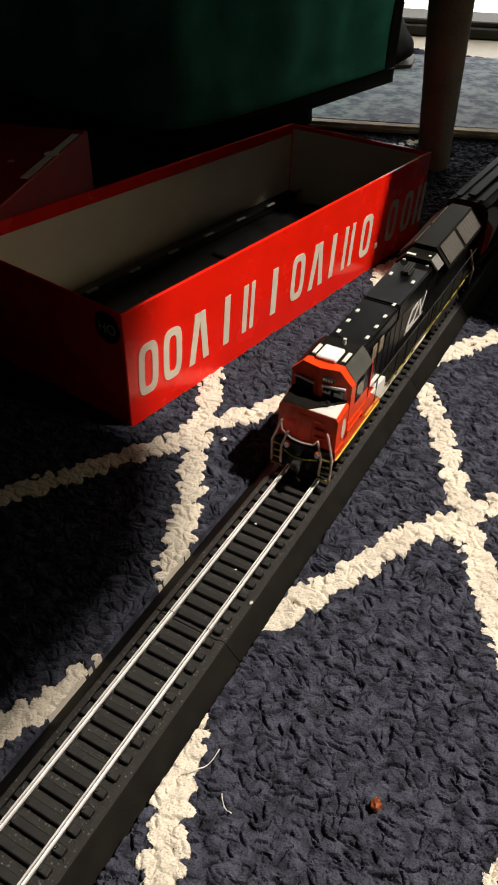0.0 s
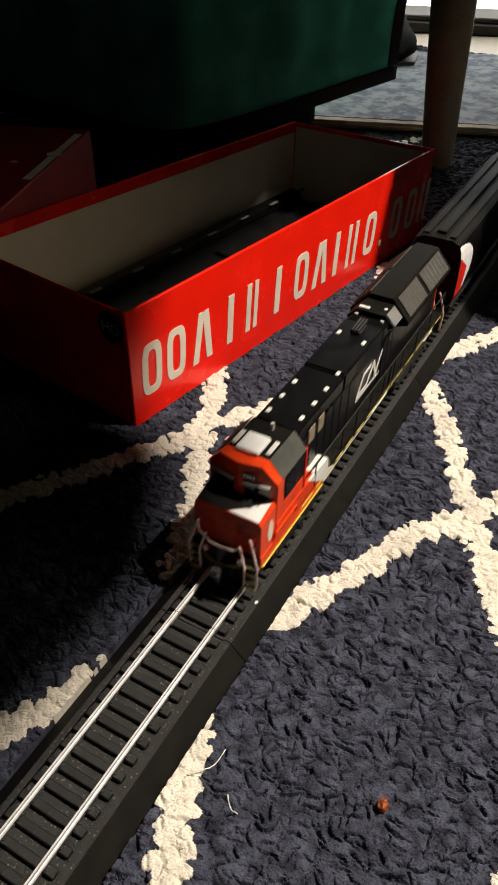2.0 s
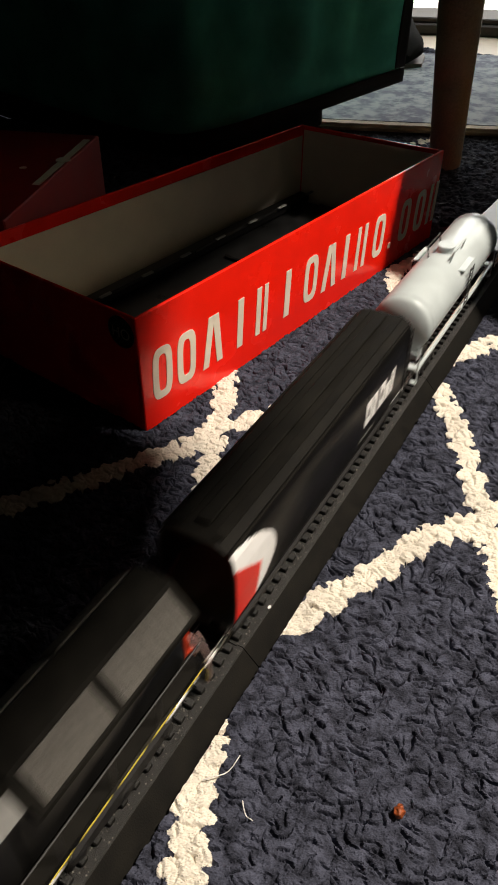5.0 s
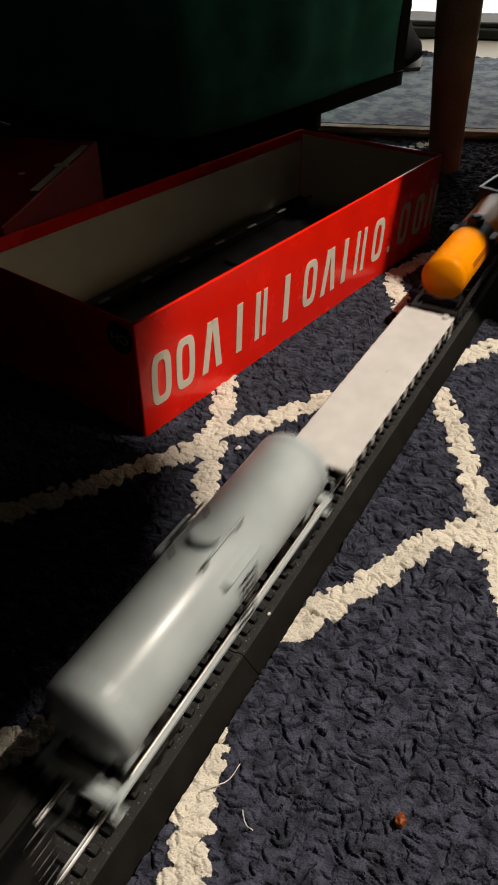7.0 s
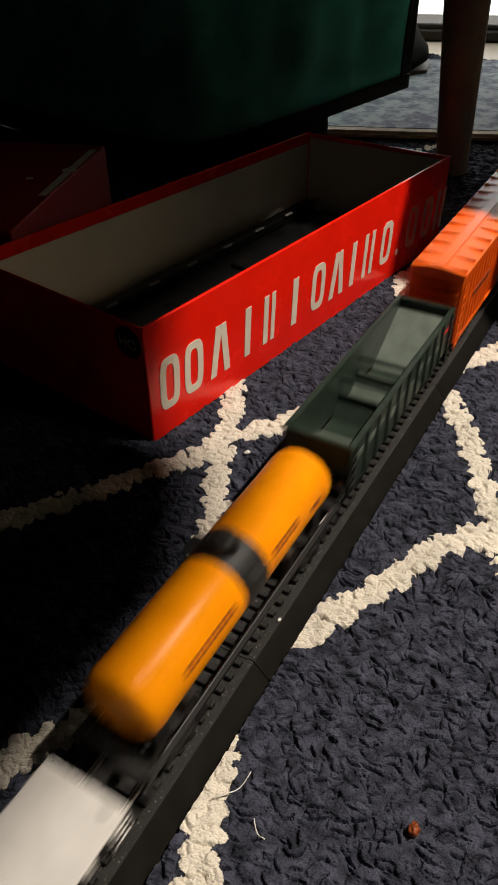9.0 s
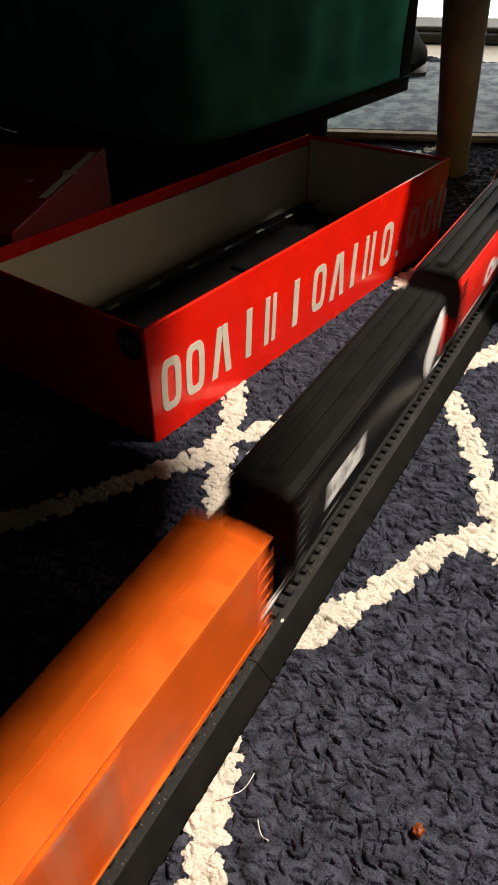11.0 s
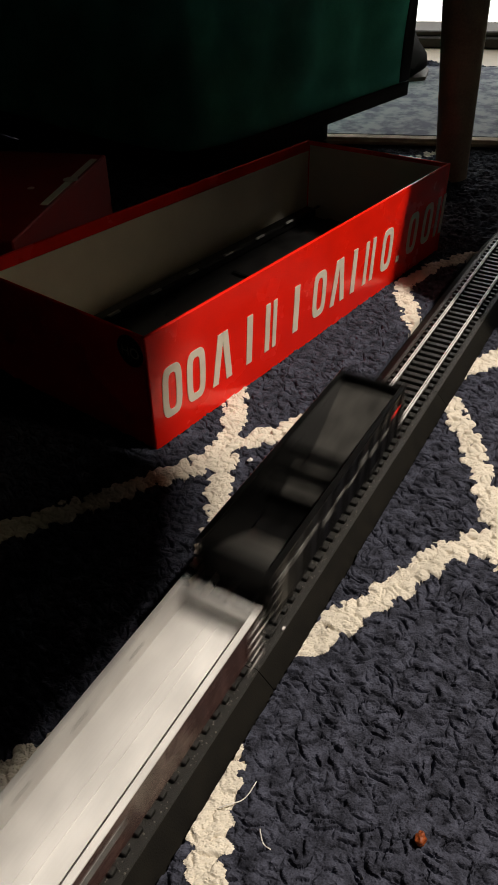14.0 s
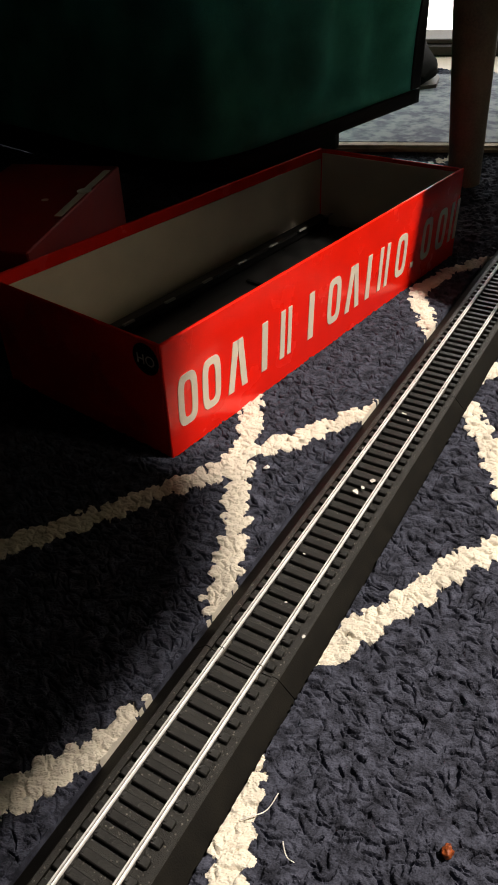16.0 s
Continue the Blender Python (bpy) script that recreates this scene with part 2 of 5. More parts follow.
# ---- the room ----
def room():
    f = tagged(part("floor", box(B(), -3, 3, -3, 3, -0.05, -0.012), M_FLOOR), "pale beige wooden floor round the rug", "floor", kind="structure")
    bm = B()
    box(bm, -3.1, 3.1, -3.1, 3.1, 2.45, 2.55)
    tagged(part("ceiling", bm, M_PAINT), "plain painted ceiling", "ceiling", kind="structure")
    tagged(part("wall_south", box(B(), -3.1, 3.1, -3.1, -3.0, -0.05, 2.45), M_PAINT), "plain painted wall", "wall", kind="structure")
    tagged(part("wall_east", box(B(), 3.0, 3.1, -3.0, 3.0, -0.05, 2.45), M_PAINT), "plain painted wall", "wall", kind="structure")
    tagged(part("wall_west", box(B(), -3.1, -3.0, -3.0, 3.0, -0.05, 2.45), M_PAINT), "plain painted wall", "wall", kind="structure")
    # the far wall stands askew to the track; a low window opens in it
    m = pose(-0.42, 1.39, 0, 0, 0, 20)
    w = thing("wall_north", "dark wall with a low bright window", "wall", m, kind="structure")
    part("wall_panel", box(B(), -2.6, -0.9, 0.0, 0.1, -0.05, 2.45), M_PAINT, w)
    part("wall_panel", box(B(), 0.75, 3.2, 0.0, 0.1, -0.05, 2.45), M_PAINT, w)
    part("wall_panel", box(B(), -0.9, 0.75, 0.0, 0.1, 1.5, 2.45), M_PAINT, w)
    part("baseboard", box(B(), -2.6, 3.2, -0.018, 0.1, -0.012, 0.008, 0.003), M_DARKWOOD, w, "dark-stained wooden baseboard")
    win = thing("window_1", "bright low window in a white frame", "window", m, kind="structure")
    part("window_sill", box(B(), -0.9, 0.75, -0.012, 0.1, 0.0085, 0.0175, 0.002), M_DARKWOOD, win, "dark wooden sill")
    bm = B()
    for x in (-0.9, 0.70):
        box(bm, x, x + 0.05, 0.02, 0.08, 0.018, 1.5)
    box(bm, -0.85, 0.70, 0.02, 0.08, 1.45, 1.5)
    part("window_frame", bm, M_WHITE, win)
    sky = bpy.data.materials.new("daylight_sky")
    sky.use_nodes = True
    nt = sky.node_tree
    em = nt.nodes.new("ShaderNodeEmission")
    em.inputs[0].default_value, em.inputs[1].default_value = (1.0, 0.97, 0.90, 1), 3.0
    nt.links.new(em.outputs[0], nt.nodes["Material Output"].inputs[0])
    bd = part("backdrop", box(B(), -1.5, 1.5, 0.30, 0.31, -0.1, 2.0), sky)
    bd.matrix_world = m
    tagged(bd, "bright daylight outside the window", "backdrop", kind="structure")


room()


# ---- the rug ----
LINES = [
    [(-0.13, 0.24), (-0.091, 0.164), (-0.074, 0.128), (-0.080, 0.102), (-0.102, 0.069), (-0.122, 0.033), (-0.141, 0.006), (-0.17, -0.04)],
    [(-0.074, 0.128), (-0.061, 0.096), (-0.047, 0.074), (-0.036, 0.049), (-0.030, 0.030), (-0.01, 0.0), (0.026, -0.040), (0.034, -0.064), (0.044, -0.088), (0.06, -0.13)],
    [(-0.074, 0.128), (-0.053, 0.151), (-0.040, 0.177), (-0.025, 0.202), (0.0, 0.240), (0.029, 0.281), (0.039, 0.302), (0.050, 0.320), (0.07, 0.35)],
    [(-0.056, 0.375), (-0.054, 0.361), (-0.037, 0.333), (-0.020, 0.303), (0.0, 0.27), (0.026, 0.229), (0.046, 0.200), (0.065, 0.164), (0.082, 0.131)],
    [(-0.06, -0.115), (-0.048, -0.087), (-0.041, -0.073), (-0.032, -0.058), (-0.025, -0.039), (0.0, -0.005), (0.028, 0.028), (0.037, 0.050), (0.049, 0.074), (0.061, 0.103), (0.082, 0.131)],
    [(0.082, 0.131), (0.094, 0.109), (0.106, 0.085), (0.119, 0.066), (0.134, 0.040), (0.146, 0.005), (0.145, -0.029), (0.135, -0.065)],
    [(0.082, 0.131), (0.094, 0.150), (0.115, 0.19)],
    [(-0.056, 0.375), (-0.045, 0.418), (-0.029, 0.445), (0.01, 0.49)],
    [(-0.20, 0.82), (-0.153, 0.928), (-0.127, 1.013), (-0.10, 1.1)],
    [(-0.16, 0.68), (-0.112, 0.788), (-0.086, 0.854), (-0.05, 0.93)],
    [(-0.17, 1.11), (-0.153, 1.075), (-0.131, 1.029), (-0.10, 0.98)],
]


def line_distance(x, y):
    d = np.full(x.shape, 9.0)
    for line in LINES:
        for (ax, ay), (bx, by) in zip(line, line[1:]):
            ux, uy = bx - ax, by - ay
            t = np.clip(((x - ax) * ux + (y - ay) * uy) / (ux * ux + uy * uy), 0, 1)
            d = np.minimum(d, np.hypot(x - ax - t * ux, y - ay - t * uy))
    return d


def flakes(name, rng, x0, x1, y0, y1, res, cell, lift, tilt, parent):
    """Pile of overlapping tufts: the upper envelope of many small tilted mounds, in two colours."""
    nx, ny = int((x1 - x0) / res), int((y1 - y0) / res)
    X, Y = np.meshgrid(x0 + np.arange(nx + 1) * res, y0 + np.arange(ny + 1) * res)
    cx, cy = int((x1 - x0) / cell) + 7, int((y1 - y0) / cell) + 7
    gx, gy = np.meshgrid(np.arange(cx) - 3, np.arange(cy) - 3)
    px = x0 + (gx + rng.uniform(0, 1, gx.shape)) * cell
    py = y0 + (gy + rng.uniform(0, 1, gy.shape)) * cell
    ang = rng.uniform(0, math.pi, gx.shape)
    ca, sa = np.cos(ang), np.sin(ang)
    tall = rng.uniform(0.0, 1.0, gx.shape) * cell * 0.34
    tx, ty = rng.normal(0, tilt, gx.shape), rng.normal(0, tilt, gx.shape)
    white = line_distance(px, py) < 0.0061
    tall = tall + white * 0.0004
    ix = np.clip(((X - x0) / cell).astype(int) + 3, 2, cx - 3)
    iy = np.clip(((Y - y0) / cell).astype(int) + 3, 2, cy - 3)
    best = np.full(X.shape, -cell * 0.3)
    wh = np.zeros(X.shape, bool)
    for dy in range(-2, 3):
        for dx in range(-2, 3):
            k = (np.clip(iy + dy, 0, cy - 1), np.clip(ix + dx, 0, cx - 1))
            ex, ey = X - px[k], Y - py[k]
            u, v = ex * ca[k] + ey * sa[k], -ex * sa[k] + ey * ca[k]
            q = (u / (cell * 1.10)) ** 2 + (v / (cell * 0.78)) ** 2
            h = tall[k] + tx[k] * ex + ty[k] * ey - cell * 0.5 * q ** 4
            up = h > best
            best = np.where(up, h, best)
            wh = np.where(up, white[k], wh)
    # crevices between the tufts: short curved slits, each with a raised lip
    step = cell * 1.15
    mx, my = int((x1 - x0) / step) + 5, int((y1 - y0) / step) + 5
    hx, hy = np.meshgrid(np.arange(mx) - 2, np.arange(my) - 2)
    qx, qy = x0 + (hx + rng.uniform(0, 1, hx.shape)) * step, y0 + (hy + rng.uniform(0, 1, hx.shape)) * step
    turn = rng.normal(0.1, 0.75, hx.shape)
    ct, st = np.cos(turn), np.sin(turn)
    long, deep, bend = rng.uniform(0.5, 1.5, hx.shape) * cell, rng.uniform(0.05, 0.62, hx.shape) * cell, rng.normal(0, 0.30, hx.shape) / cell
    jx = np.clip(((X - x0) / step).astype(int) + 2, 1, mx - 2)
    jy = np.clip(((Y - y0) / step).astype(int) + 2, 1, my - 2)
    slit, lip = np.zeros(X.shape), np.zeros(X.shape)
    for dy in (-1, 0, 1):
        for dx in (-1, 0, 1):
            k = (jy + dy, jx + dx)
            ex, ey = X - qx[k], Y - qy[k]
            u, v = ex * ct[k] + ey * st[k], -ex * st[k] + ey * ct[k]
            v = v + bend[k] * u * u
            fade = np.clip(1 - (u / long[k]) ** 4, 0, 1)
            slit = np.maximum(slit, deep[k] * fade * np.exp(-(v / (0.11 * cell)) ** 2))
            lip = np.maximum(lip, 0.20 * deep[k] * fade * np.exp(-((v - 0.40 * cell) / (0.22 * cell)) ** 2))
    best = best + lip - slit * np.where(wh, 0.35, 1.0)
    Z = best + lift + rng.normal(0, 0.10, X.shape) * cell * 0.35
    # pressed flat under the roadbed
    Z = np.where((np.abs(X) < 0.0255) & (Y < 0.457), np.minimum(Z, -0.004), Z)
    V = np.stack([X.ravel(), Y.ravel(), Z.ravel()], 1)
    idx = np.arange((nx + 1) * (ny + 1)).reshape(ny + 1, nx + 1)
    Q = np.stack([idx[:-1, :-1], idx[:-1, 1:], idx[1:, 1:], idx[1:, :-1]], 2).reshape(-1, 4)
    w = wh[:-1, :-1].ravel()
    for sel, nm, m, lab in ((~w, "navy_pile", M_NAVY, "navy shag pile"), (w, "cream_pile", M_CREAM, "cream shag pile")):
        q = Q[sel]
        used = np.unique(q)
        back = np.zeros(len(V), int)
        back[used] = np.arange(len(used))
        tagged(raw(nm, V[used].tolist(), back[q].tolist(), m, parent, lab, smooth=False), kind="stuff")


def rug():
    rng = np.random.default_rng(4)
    r = thing("rug", "navy shag rug with a cream lattice of wavy lines", "rug", kind="structure")
    part("backing", box(B(), -1.3, 1.5, -1.6, 1.22, -0.011, -0.005, 0.002), M_BACK, r, "dark rug backing")
    flakes("near", rng, -0.22, 0.19, -0.14, 0.48, 0.0005, 0.0038, 0.0, 0.15, r)
    flakes("far", rng, -0.62, 0.16, 0.4805, 1.21, 0.0020, 0.0060, 0.0, 0.15, r)
    flakes("side", rng, -0.62, -0.2205, 0.05, 0.48, 0.0030, 0.009, 0.0, 0.08, r)


rug()

# ---- the track ----
R_CURVE, Y_A, Y_B = 0.457, 0.457, -0.914
LOOP = 2 * (Y_A - Y_B) + math.tau * R_CURVE


def on_track(u):
    """Place and heading on the oval, u metres along the line from the first joint away from the camera."""
    u = (u - Y_B) % LOOP + Y_B
    if u <= Y_A:
        return Vector((0, u, 0)), 0.0
    v = u - Y_A
    if v <= math.pi * R_CURVE:
        a = v / R_CURVE
        return Vector((R_CURVE - R_CURVE * math.cos(a), Y_A + R_CURVE * math.sin(a), 0)), -a
    v -= math.pi * R_CURVE
    if v <= Y_A - Y_B:
        return Vector((2 * R_CURVE, Y_A - v, 0)), -math.pi
    a = (v - (Y_A - Y_B)) / R_CURVE
    return Vector((R_CURVE + R_CURVE * math.cos(a), Y_B - R_CURVE * math.sin(a), 0)), -math.pi - a


RAIL_Z = 0.0105
BED = [(-0.0260, -0.003), (-0.0176, 0.0060), (-0.0170, 0.0066), (-0.0146, 0.0066), (-0.0143, 0.0056), (0.0143, 0.0056), (0.0146, 0.0066), (0.0170, 0.0066), (0.0176, 0.0060), (0.0260, -0.003)]
HEAD = [(-0.0008, 0.0067), (-0.0008, 0.0071), (-0.0004, 0.0075), (-0.0004, 0.0090), (-0.00105, 0.0092), (-0.00105, 0.0100), (-0.00085, 0.0104), (-0.0003, 0.0105), (-0.00026, 0.0098),
        (0.00026, 0.0098), (0.0003, 0.0105), (0.00085, 0.0104), (0.00105, 0.0100), (0.00105, 0.0092), (0.0004, 0.0090), (0.0004, 0.0075), (0.0008, 0.0071), (0.0008, 0.0067)]


def swept(bm, prof, u0, u1, off=0.0, n=1):
    secs = []
    for i in range(n + 1):
        p, a = on_track(u0 + (u1 - u0) * i / n)
        c, s = math.cos(a), math.sin(a)
        secs.append([(p.x + (x + off) * c, p.y + (x + off) * s, z) for x, z in prof])
    return loft(bm, secs)


def track_piece(u0, u1, curved):
    t = thing("track_section", "black plastic roadbed track section with steel rails on the rug", "model track", group="track sections")
    n = 10 if curved else 1
    g = 0.0002
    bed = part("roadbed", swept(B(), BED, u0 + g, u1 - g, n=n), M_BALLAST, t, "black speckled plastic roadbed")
    # sloping sides get a darker, browner black than the top
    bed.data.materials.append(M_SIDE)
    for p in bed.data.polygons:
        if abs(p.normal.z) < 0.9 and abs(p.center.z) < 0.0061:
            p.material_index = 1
    for off in (-0.0091, 0.0091):
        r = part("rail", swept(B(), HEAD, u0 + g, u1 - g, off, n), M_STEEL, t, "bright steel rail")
        # web, foot and crown groove take the ties' near-black
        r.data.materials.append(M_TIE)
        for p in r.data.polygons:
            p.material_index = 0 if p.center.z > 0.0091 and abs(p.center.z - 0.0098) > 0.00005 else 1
    # moulded grains on the ballast, their glints put into a paler colour, and rail joiners
    if not curved and -0.3 < u0 < 0.5:
        rng = np.random.default_rng(int((u0 + 2) * 1000))
        V, F = [], []
        for i in range(1500):
            x, y, r = rng.uniform(-0.0168, 0.0168), rng.uniform(u0 + 0.001, u1 - 0.001), rng.uniform(0.0002, 0.0005)
            z = 0.0056 if abs(x) < 0.0145 else 0.0066
            b = len(V)
            V += [(x - r, y, z), (x, y - r, z), (x + r, y, z), (x, y + r, z), (x, y, z + r * 0.8)]
            F += [(b, b + 1, b + 4), (b + 1, b + 2, b + 4), (b + 2, b + 3, b + 4), (b + 3, b, b + 4)]
        tagged(raw("ballast_grain", V, F, M_GRAIN_GLINT, t, smooth=False), kind="stuff")
    bm = B()
    for off in (-0.0091, 0.0091):
        p, a = on_track(u0)
        if not curved:
            box(bm, off - 0.0013, off + 0.0013, u0 - 0.006 if u0 > Y_B else u0, u0 + 0.006, 0.0067, 0.0088, 0.0003) if abs(p.x) < 0.01 else None
    if len(bm.verts):
        part("rail_joiner", bm, M_RAILSIDE, t, "dull metal rail joiner")
    else:
        bm.free()
    return t


TIE_PITCH = 0.2286 / 32


def tie_mesh():
    bm = box(B(), -0.0138, 0.0138, -0.0016, 0.0016, 0.0050, 0.0078, 0.0003)
    for off in (-0.0091, 0.0091):
        for s in (-1, 1):
            box(bm, off + s * 0.0014 - 0.0005, off + s * 0.0014 + 0.0005, -0.0007, 0.0007, 0.0078, 0.0083)
    me = bpy.data.meshes.new("tie")
    bm.to_mesh(me)
    bm.free()
    me.materials.append(M_TIE)
    return me


TIE = tie_mesh()


def ties(t, u0, u1, singly):
    n = round((u1 - u0) / TIE_PITCH)
    if singly:
        for i in range(n):
            o = new("tie", TIE)
            o.parent = t
            p, a = on_track(u0 + (i + 0.5) * (u1 - u0) / n)
            o.matrix_local = Matrix.Translation(p) @ Matrix.Rotation(a, 4, "Z")
    else:
        bm = B()
        for i in range(n):
            p, a = on_track(u0 + (i + 0.5) * (u1 - u0) / n)
            k = len(bm.verts)
            box(bm, -0.0138, 0.0138, -0.0016, 0.0016, 0.0050, 0.0078)
            bm.verts.ensure_lookup_table()
            bmesh.ops.transform(bm, matrix=Matrix.Translation(p) @ Matrix.Rotation(a, 4, "Z"), verts=bm.verts[k:])
        tagged(part("ties", bm, M_TIE, t), kind="stuff")


def track():
    L = 0.2286
    secs = [(Y_B + i * L, Y_B + (i + 1) * L, False) for i in range(6)]
    half = math.pi * R_CURVE
    secs += [(Y_A + half * i / 6, Y_A + half * (i + 1) / 6, True) for i in range(6)]
    s2 = Y_A + half
    secs += [(s2 + i * L, s2 + (i + 1) * L, False) for i in range(6)]
    s3 = s2 + 6 * L
    secs += [(s3 + half * i / 6, s3 + half * (i + 1) / 6 - (0.0005 if i == 5 else 0), True) for i in range(6)]
    for u0, u1, c in secs:
        t = track_piece(u0, u1, c)
        ties(t, u0, u1, (not c) and -0.25 < u0 < 0.5)


track()


# ---- the product box ----
BOX_L, BOX_W, BOX_H, CARD = 0.351, 0.131, 0.0745, 0.0022


# the card has racked a little: the corners seen from above, from the lettered front's near end
CORNERS = [(0.0, 0.0), (BOX_L, 0.0), (0.338, 0.131), (-0.002, 0.147)]


def card_wall(p, q, z0, z1, inset, th, trim=0.0):
    """An upright sheet from corner p to corner q, its outer face set in by inset."""
    p, q = Vector(p), Vector(q)
    d = (q - p).normalized()
    n = Vector((-d.y, d.x))
    p, q = p + d * trim + n * inset, q - d * trim + n * inset
    bm = plate(B(), [(p.x, p.y, z0), (q.x, q.y, z0), (q.x, q.y, z1), (p.x, p.y, z1)], (n.x * th, n.y * th, 0))
    bmesh.ops.bevel(bm, geom=bm.edges[:], offset=min(0.0006, th * 0.3), segments=1, affect="EDGES")
    return bm


def box_shell(t, h):
    """Open card tray: four walls, their lining and a bottom. Local x runs along the lettered front, y into the box."""
    names = ("front_panel", "end_panel", "back_panel", "end_panel")
    for k, nm in enumerate(names):
        p, q = CORNERS[k], CORNERS[(k + 1) % 4]
        end = nm == "end_panel"
        part(nm, card_wall(p, q, 0, h - (0.0003 if end else 0), 0.0003 if end else 0, CARD, CARD + 0.0003 if end else 0), M_BOXRED, t, "glossy red printed card" if k == 0 else "")
        part("lining", card_wall(p, q, 0.004, h - (0.0085 if nm == "back_panel" else 0.0035), CARD + 0.0004, 0.0008, CARD + (0.0016 if end else 0.0006)), M_CARDIN, t, "off-white card lining")
    c = Vector((sum(x for x, y in CORNERS) / 4, sum(y for x, y in CORNERS) / 4))
    inner = [c + (Vector(p) - c) * 0.965 for p in CORNERS]
    part("base_panel", plate(B(), [(p.x, p.y, 0.0005) for p in inner], (0, 0, 0.003)), M_CARDIN, t)


def ring(bm, cx, cz, w, h, th, y0, y1, gap=None, lean=0.06):
    """A slanted rounded ring standing in x, z; gap: the share of the right side left open."""
    n = 28
    pts = []
    for i in range(n + 1):
        a = math.tau * i / n
        if gap and (a < gap or a > math.tau - gap):
            continue
        c, s = math.cos(a), math.sin(a)
        k = 0.55
        sx, sz = math.copysign(abs(c) ** k, c), math.copysign(abs(s) ** k, s)
        pts.append(((sx * w / 2, sz * h / 2), (sx * (w / 2 - th), sz * (h / 2 - th))))
    for (o1, i1), (o2, i2) in zip(pts, pts[1:]):
        q = [(cx + p[0] + lean * p[1], y0, cz + p[1]) for p in (o1, o2, i2, i1)]
        plate(bm, q, (0, y1 - y0, 0))
    return bm


def slab(bm, cx, cz, w, h, y0, y1, lean=0.06, top=None):
    top = w if top is None else top
    q = [(cx - w / 2 - lean * h / 2, y0, cz - h / 2), (cx + w / 2 - lean * h / 2, y0, cz - h / 2), (cx + top / 2 + lean * h / 2, y0, cz + h / 2), (cx - top / 2 + lean * h / 2, y0, cz + h / 2)]
    return plate(bm, q, (0, y1 - y0, 0))


def product_box():
    d = math.degrees(math.atan2(0.989, 0.149))
    t = thing("product_box", "open glossy red card box with cream print, standing on the rug", "box", pose(-0.1065, 0.1035, 0.0, 0, 0, d), group="red boxes")
    box_shell(t, BOX_H)
    # plain print shapes in place of the maker's name
    y0, y1, cz, h, th = -0.00035, 0.0002, 0.0335, 0.033, 0.0048
    at = [0.0165, 0.0367, 0.0605, 0.0865, 0.1085, 0.1365, 0.1640, 0.1880, 0.2085, 0.2300, 0.2560, 0.2746, 0.2965, 0.3215, 0.3435]
    form = ["ring", "ring", "wedge", "bar", "comb", "tee", "ring", "wedge", "bar", "pair", "ring", "dot", "ring", "ring", "pair"]
    for u, f in zip(at, form):
        bm = B()
        w = 0.0160
        if f == "ring":
            ring(bm, u, cz, w, h, th, y0, y1)
        elif f == "wedge":
            slab(bm, u - 0.0042, cz, 0.0054, h, y0, y1, 0.20)
            slab(bm, u + 0.0042, cz, 0.0054, h, y0, y1, -0.08)
        elif f == "bar":
            slab(bm, u, cz, 0.0056, h, y0, y1)
        elif f == "comb":
            slab(bm, u - 0.0035, cz, 0.0048, h, y0, y1)
            slab(bm, u + 0.0040, cz, 0.0040, h, y0, y1)
        elif f == "tee":
            slab(bm, u, cz, 0.0060, h, y0, y1)
        elif f == "pair":
            slab(bm, u - 0.0048, cz, 0.0046, h, y0, y1)
            slab(bm, u + 0.0048, cz, 0.0046, h, y0, y1)
        else:
            slab(bm, u, 0.0195, 0.0045, 0.0045, y0, y1)
        part("print_mark", bm, M_PRINT, t, "cream printed mark")
    # gauge letters on the near end, with the dark panel beside them
    fc = bpy.data.curves.new("gauge_letters", "FONT")
    fc.body, fc.size, fc.extrude = "HO", 0.0090, 0.0001
    tmp = bpy.data.objects.new("tmp", fc)
    me = bpy.data.meshes.new_from_object(tmp)
    bpy.data.objects.remove(tmp)
    me.materials.append(M_PRINT)
    o = new("gauge_letters", me)
    o.parent = t
    o.matrix_local = pose(-0.0002, 0.0190, 0.0590, 90, 0, -90)
    tagged(o, "small cream printed letters HO")
    part("gauge_patch", cyl(B(), (-0.00015, 0.0120, 0.0625), (0.00035, 0.0120, 0.0625), 0.0095, n=24), M_TRAY, t, "small round black patch")
    # large dark round patch on the near end
    bm = B()
    cyl(bm, (-0.0003, 0.088, 0.042), (0.00025, 0.088, 0.042), 0.026, n=32)
    part("dark_panel", bm, M_TRAY, t, "round black patch")
    # black tray in the bottom with blister shapes and clips along its far edge
    ins = thing("packing_tray", "black plastic packing tray lying in the open red box", "tray", pose(-0.1065, 0.1035, 0.0, 0, 0, d))
    a, b = 0.0045, 0.3320
    part("tray_floor", box(B(), a, b, a, BOX_W - a, 0.0038, 0.010, 0.001), M_TRAY, ins)
    bm = B()
    for r, cx in ((0.026, 0.045), (0.024, 0.16)):
        for i in range(24):
            p, q = math.tau * i / 24, math.tau * (i + 1) / 24
            cyl(bm, (cx + r * math.cos(p), 0.05 + r * math.sin(p) * 0.9, 0.0108), (cx + r * math.cos(q), 0.05 + r * math.sin(q) * 0.9, 0.0108), 0.0008, n=5)
    wire(bm, [(0.07, 0.03, 0.0108), (0.13, 0.034, 0.0108), (0.20, 0.028, 0.0108), (0.33, 0.03, 0.0108)], 0.0008)
    part("blister_edge", bm, M_CLEAR, ins, "clear plastic blister edge")
    rim = part("tray_rim", box(B(), a, b, BOX_W - 0.016, BOX_W - a, 0.0102, 0.018, 0.0015), M_TRAY, ins)
    for i in range(8):
        x = 0.03 + i * 0.042
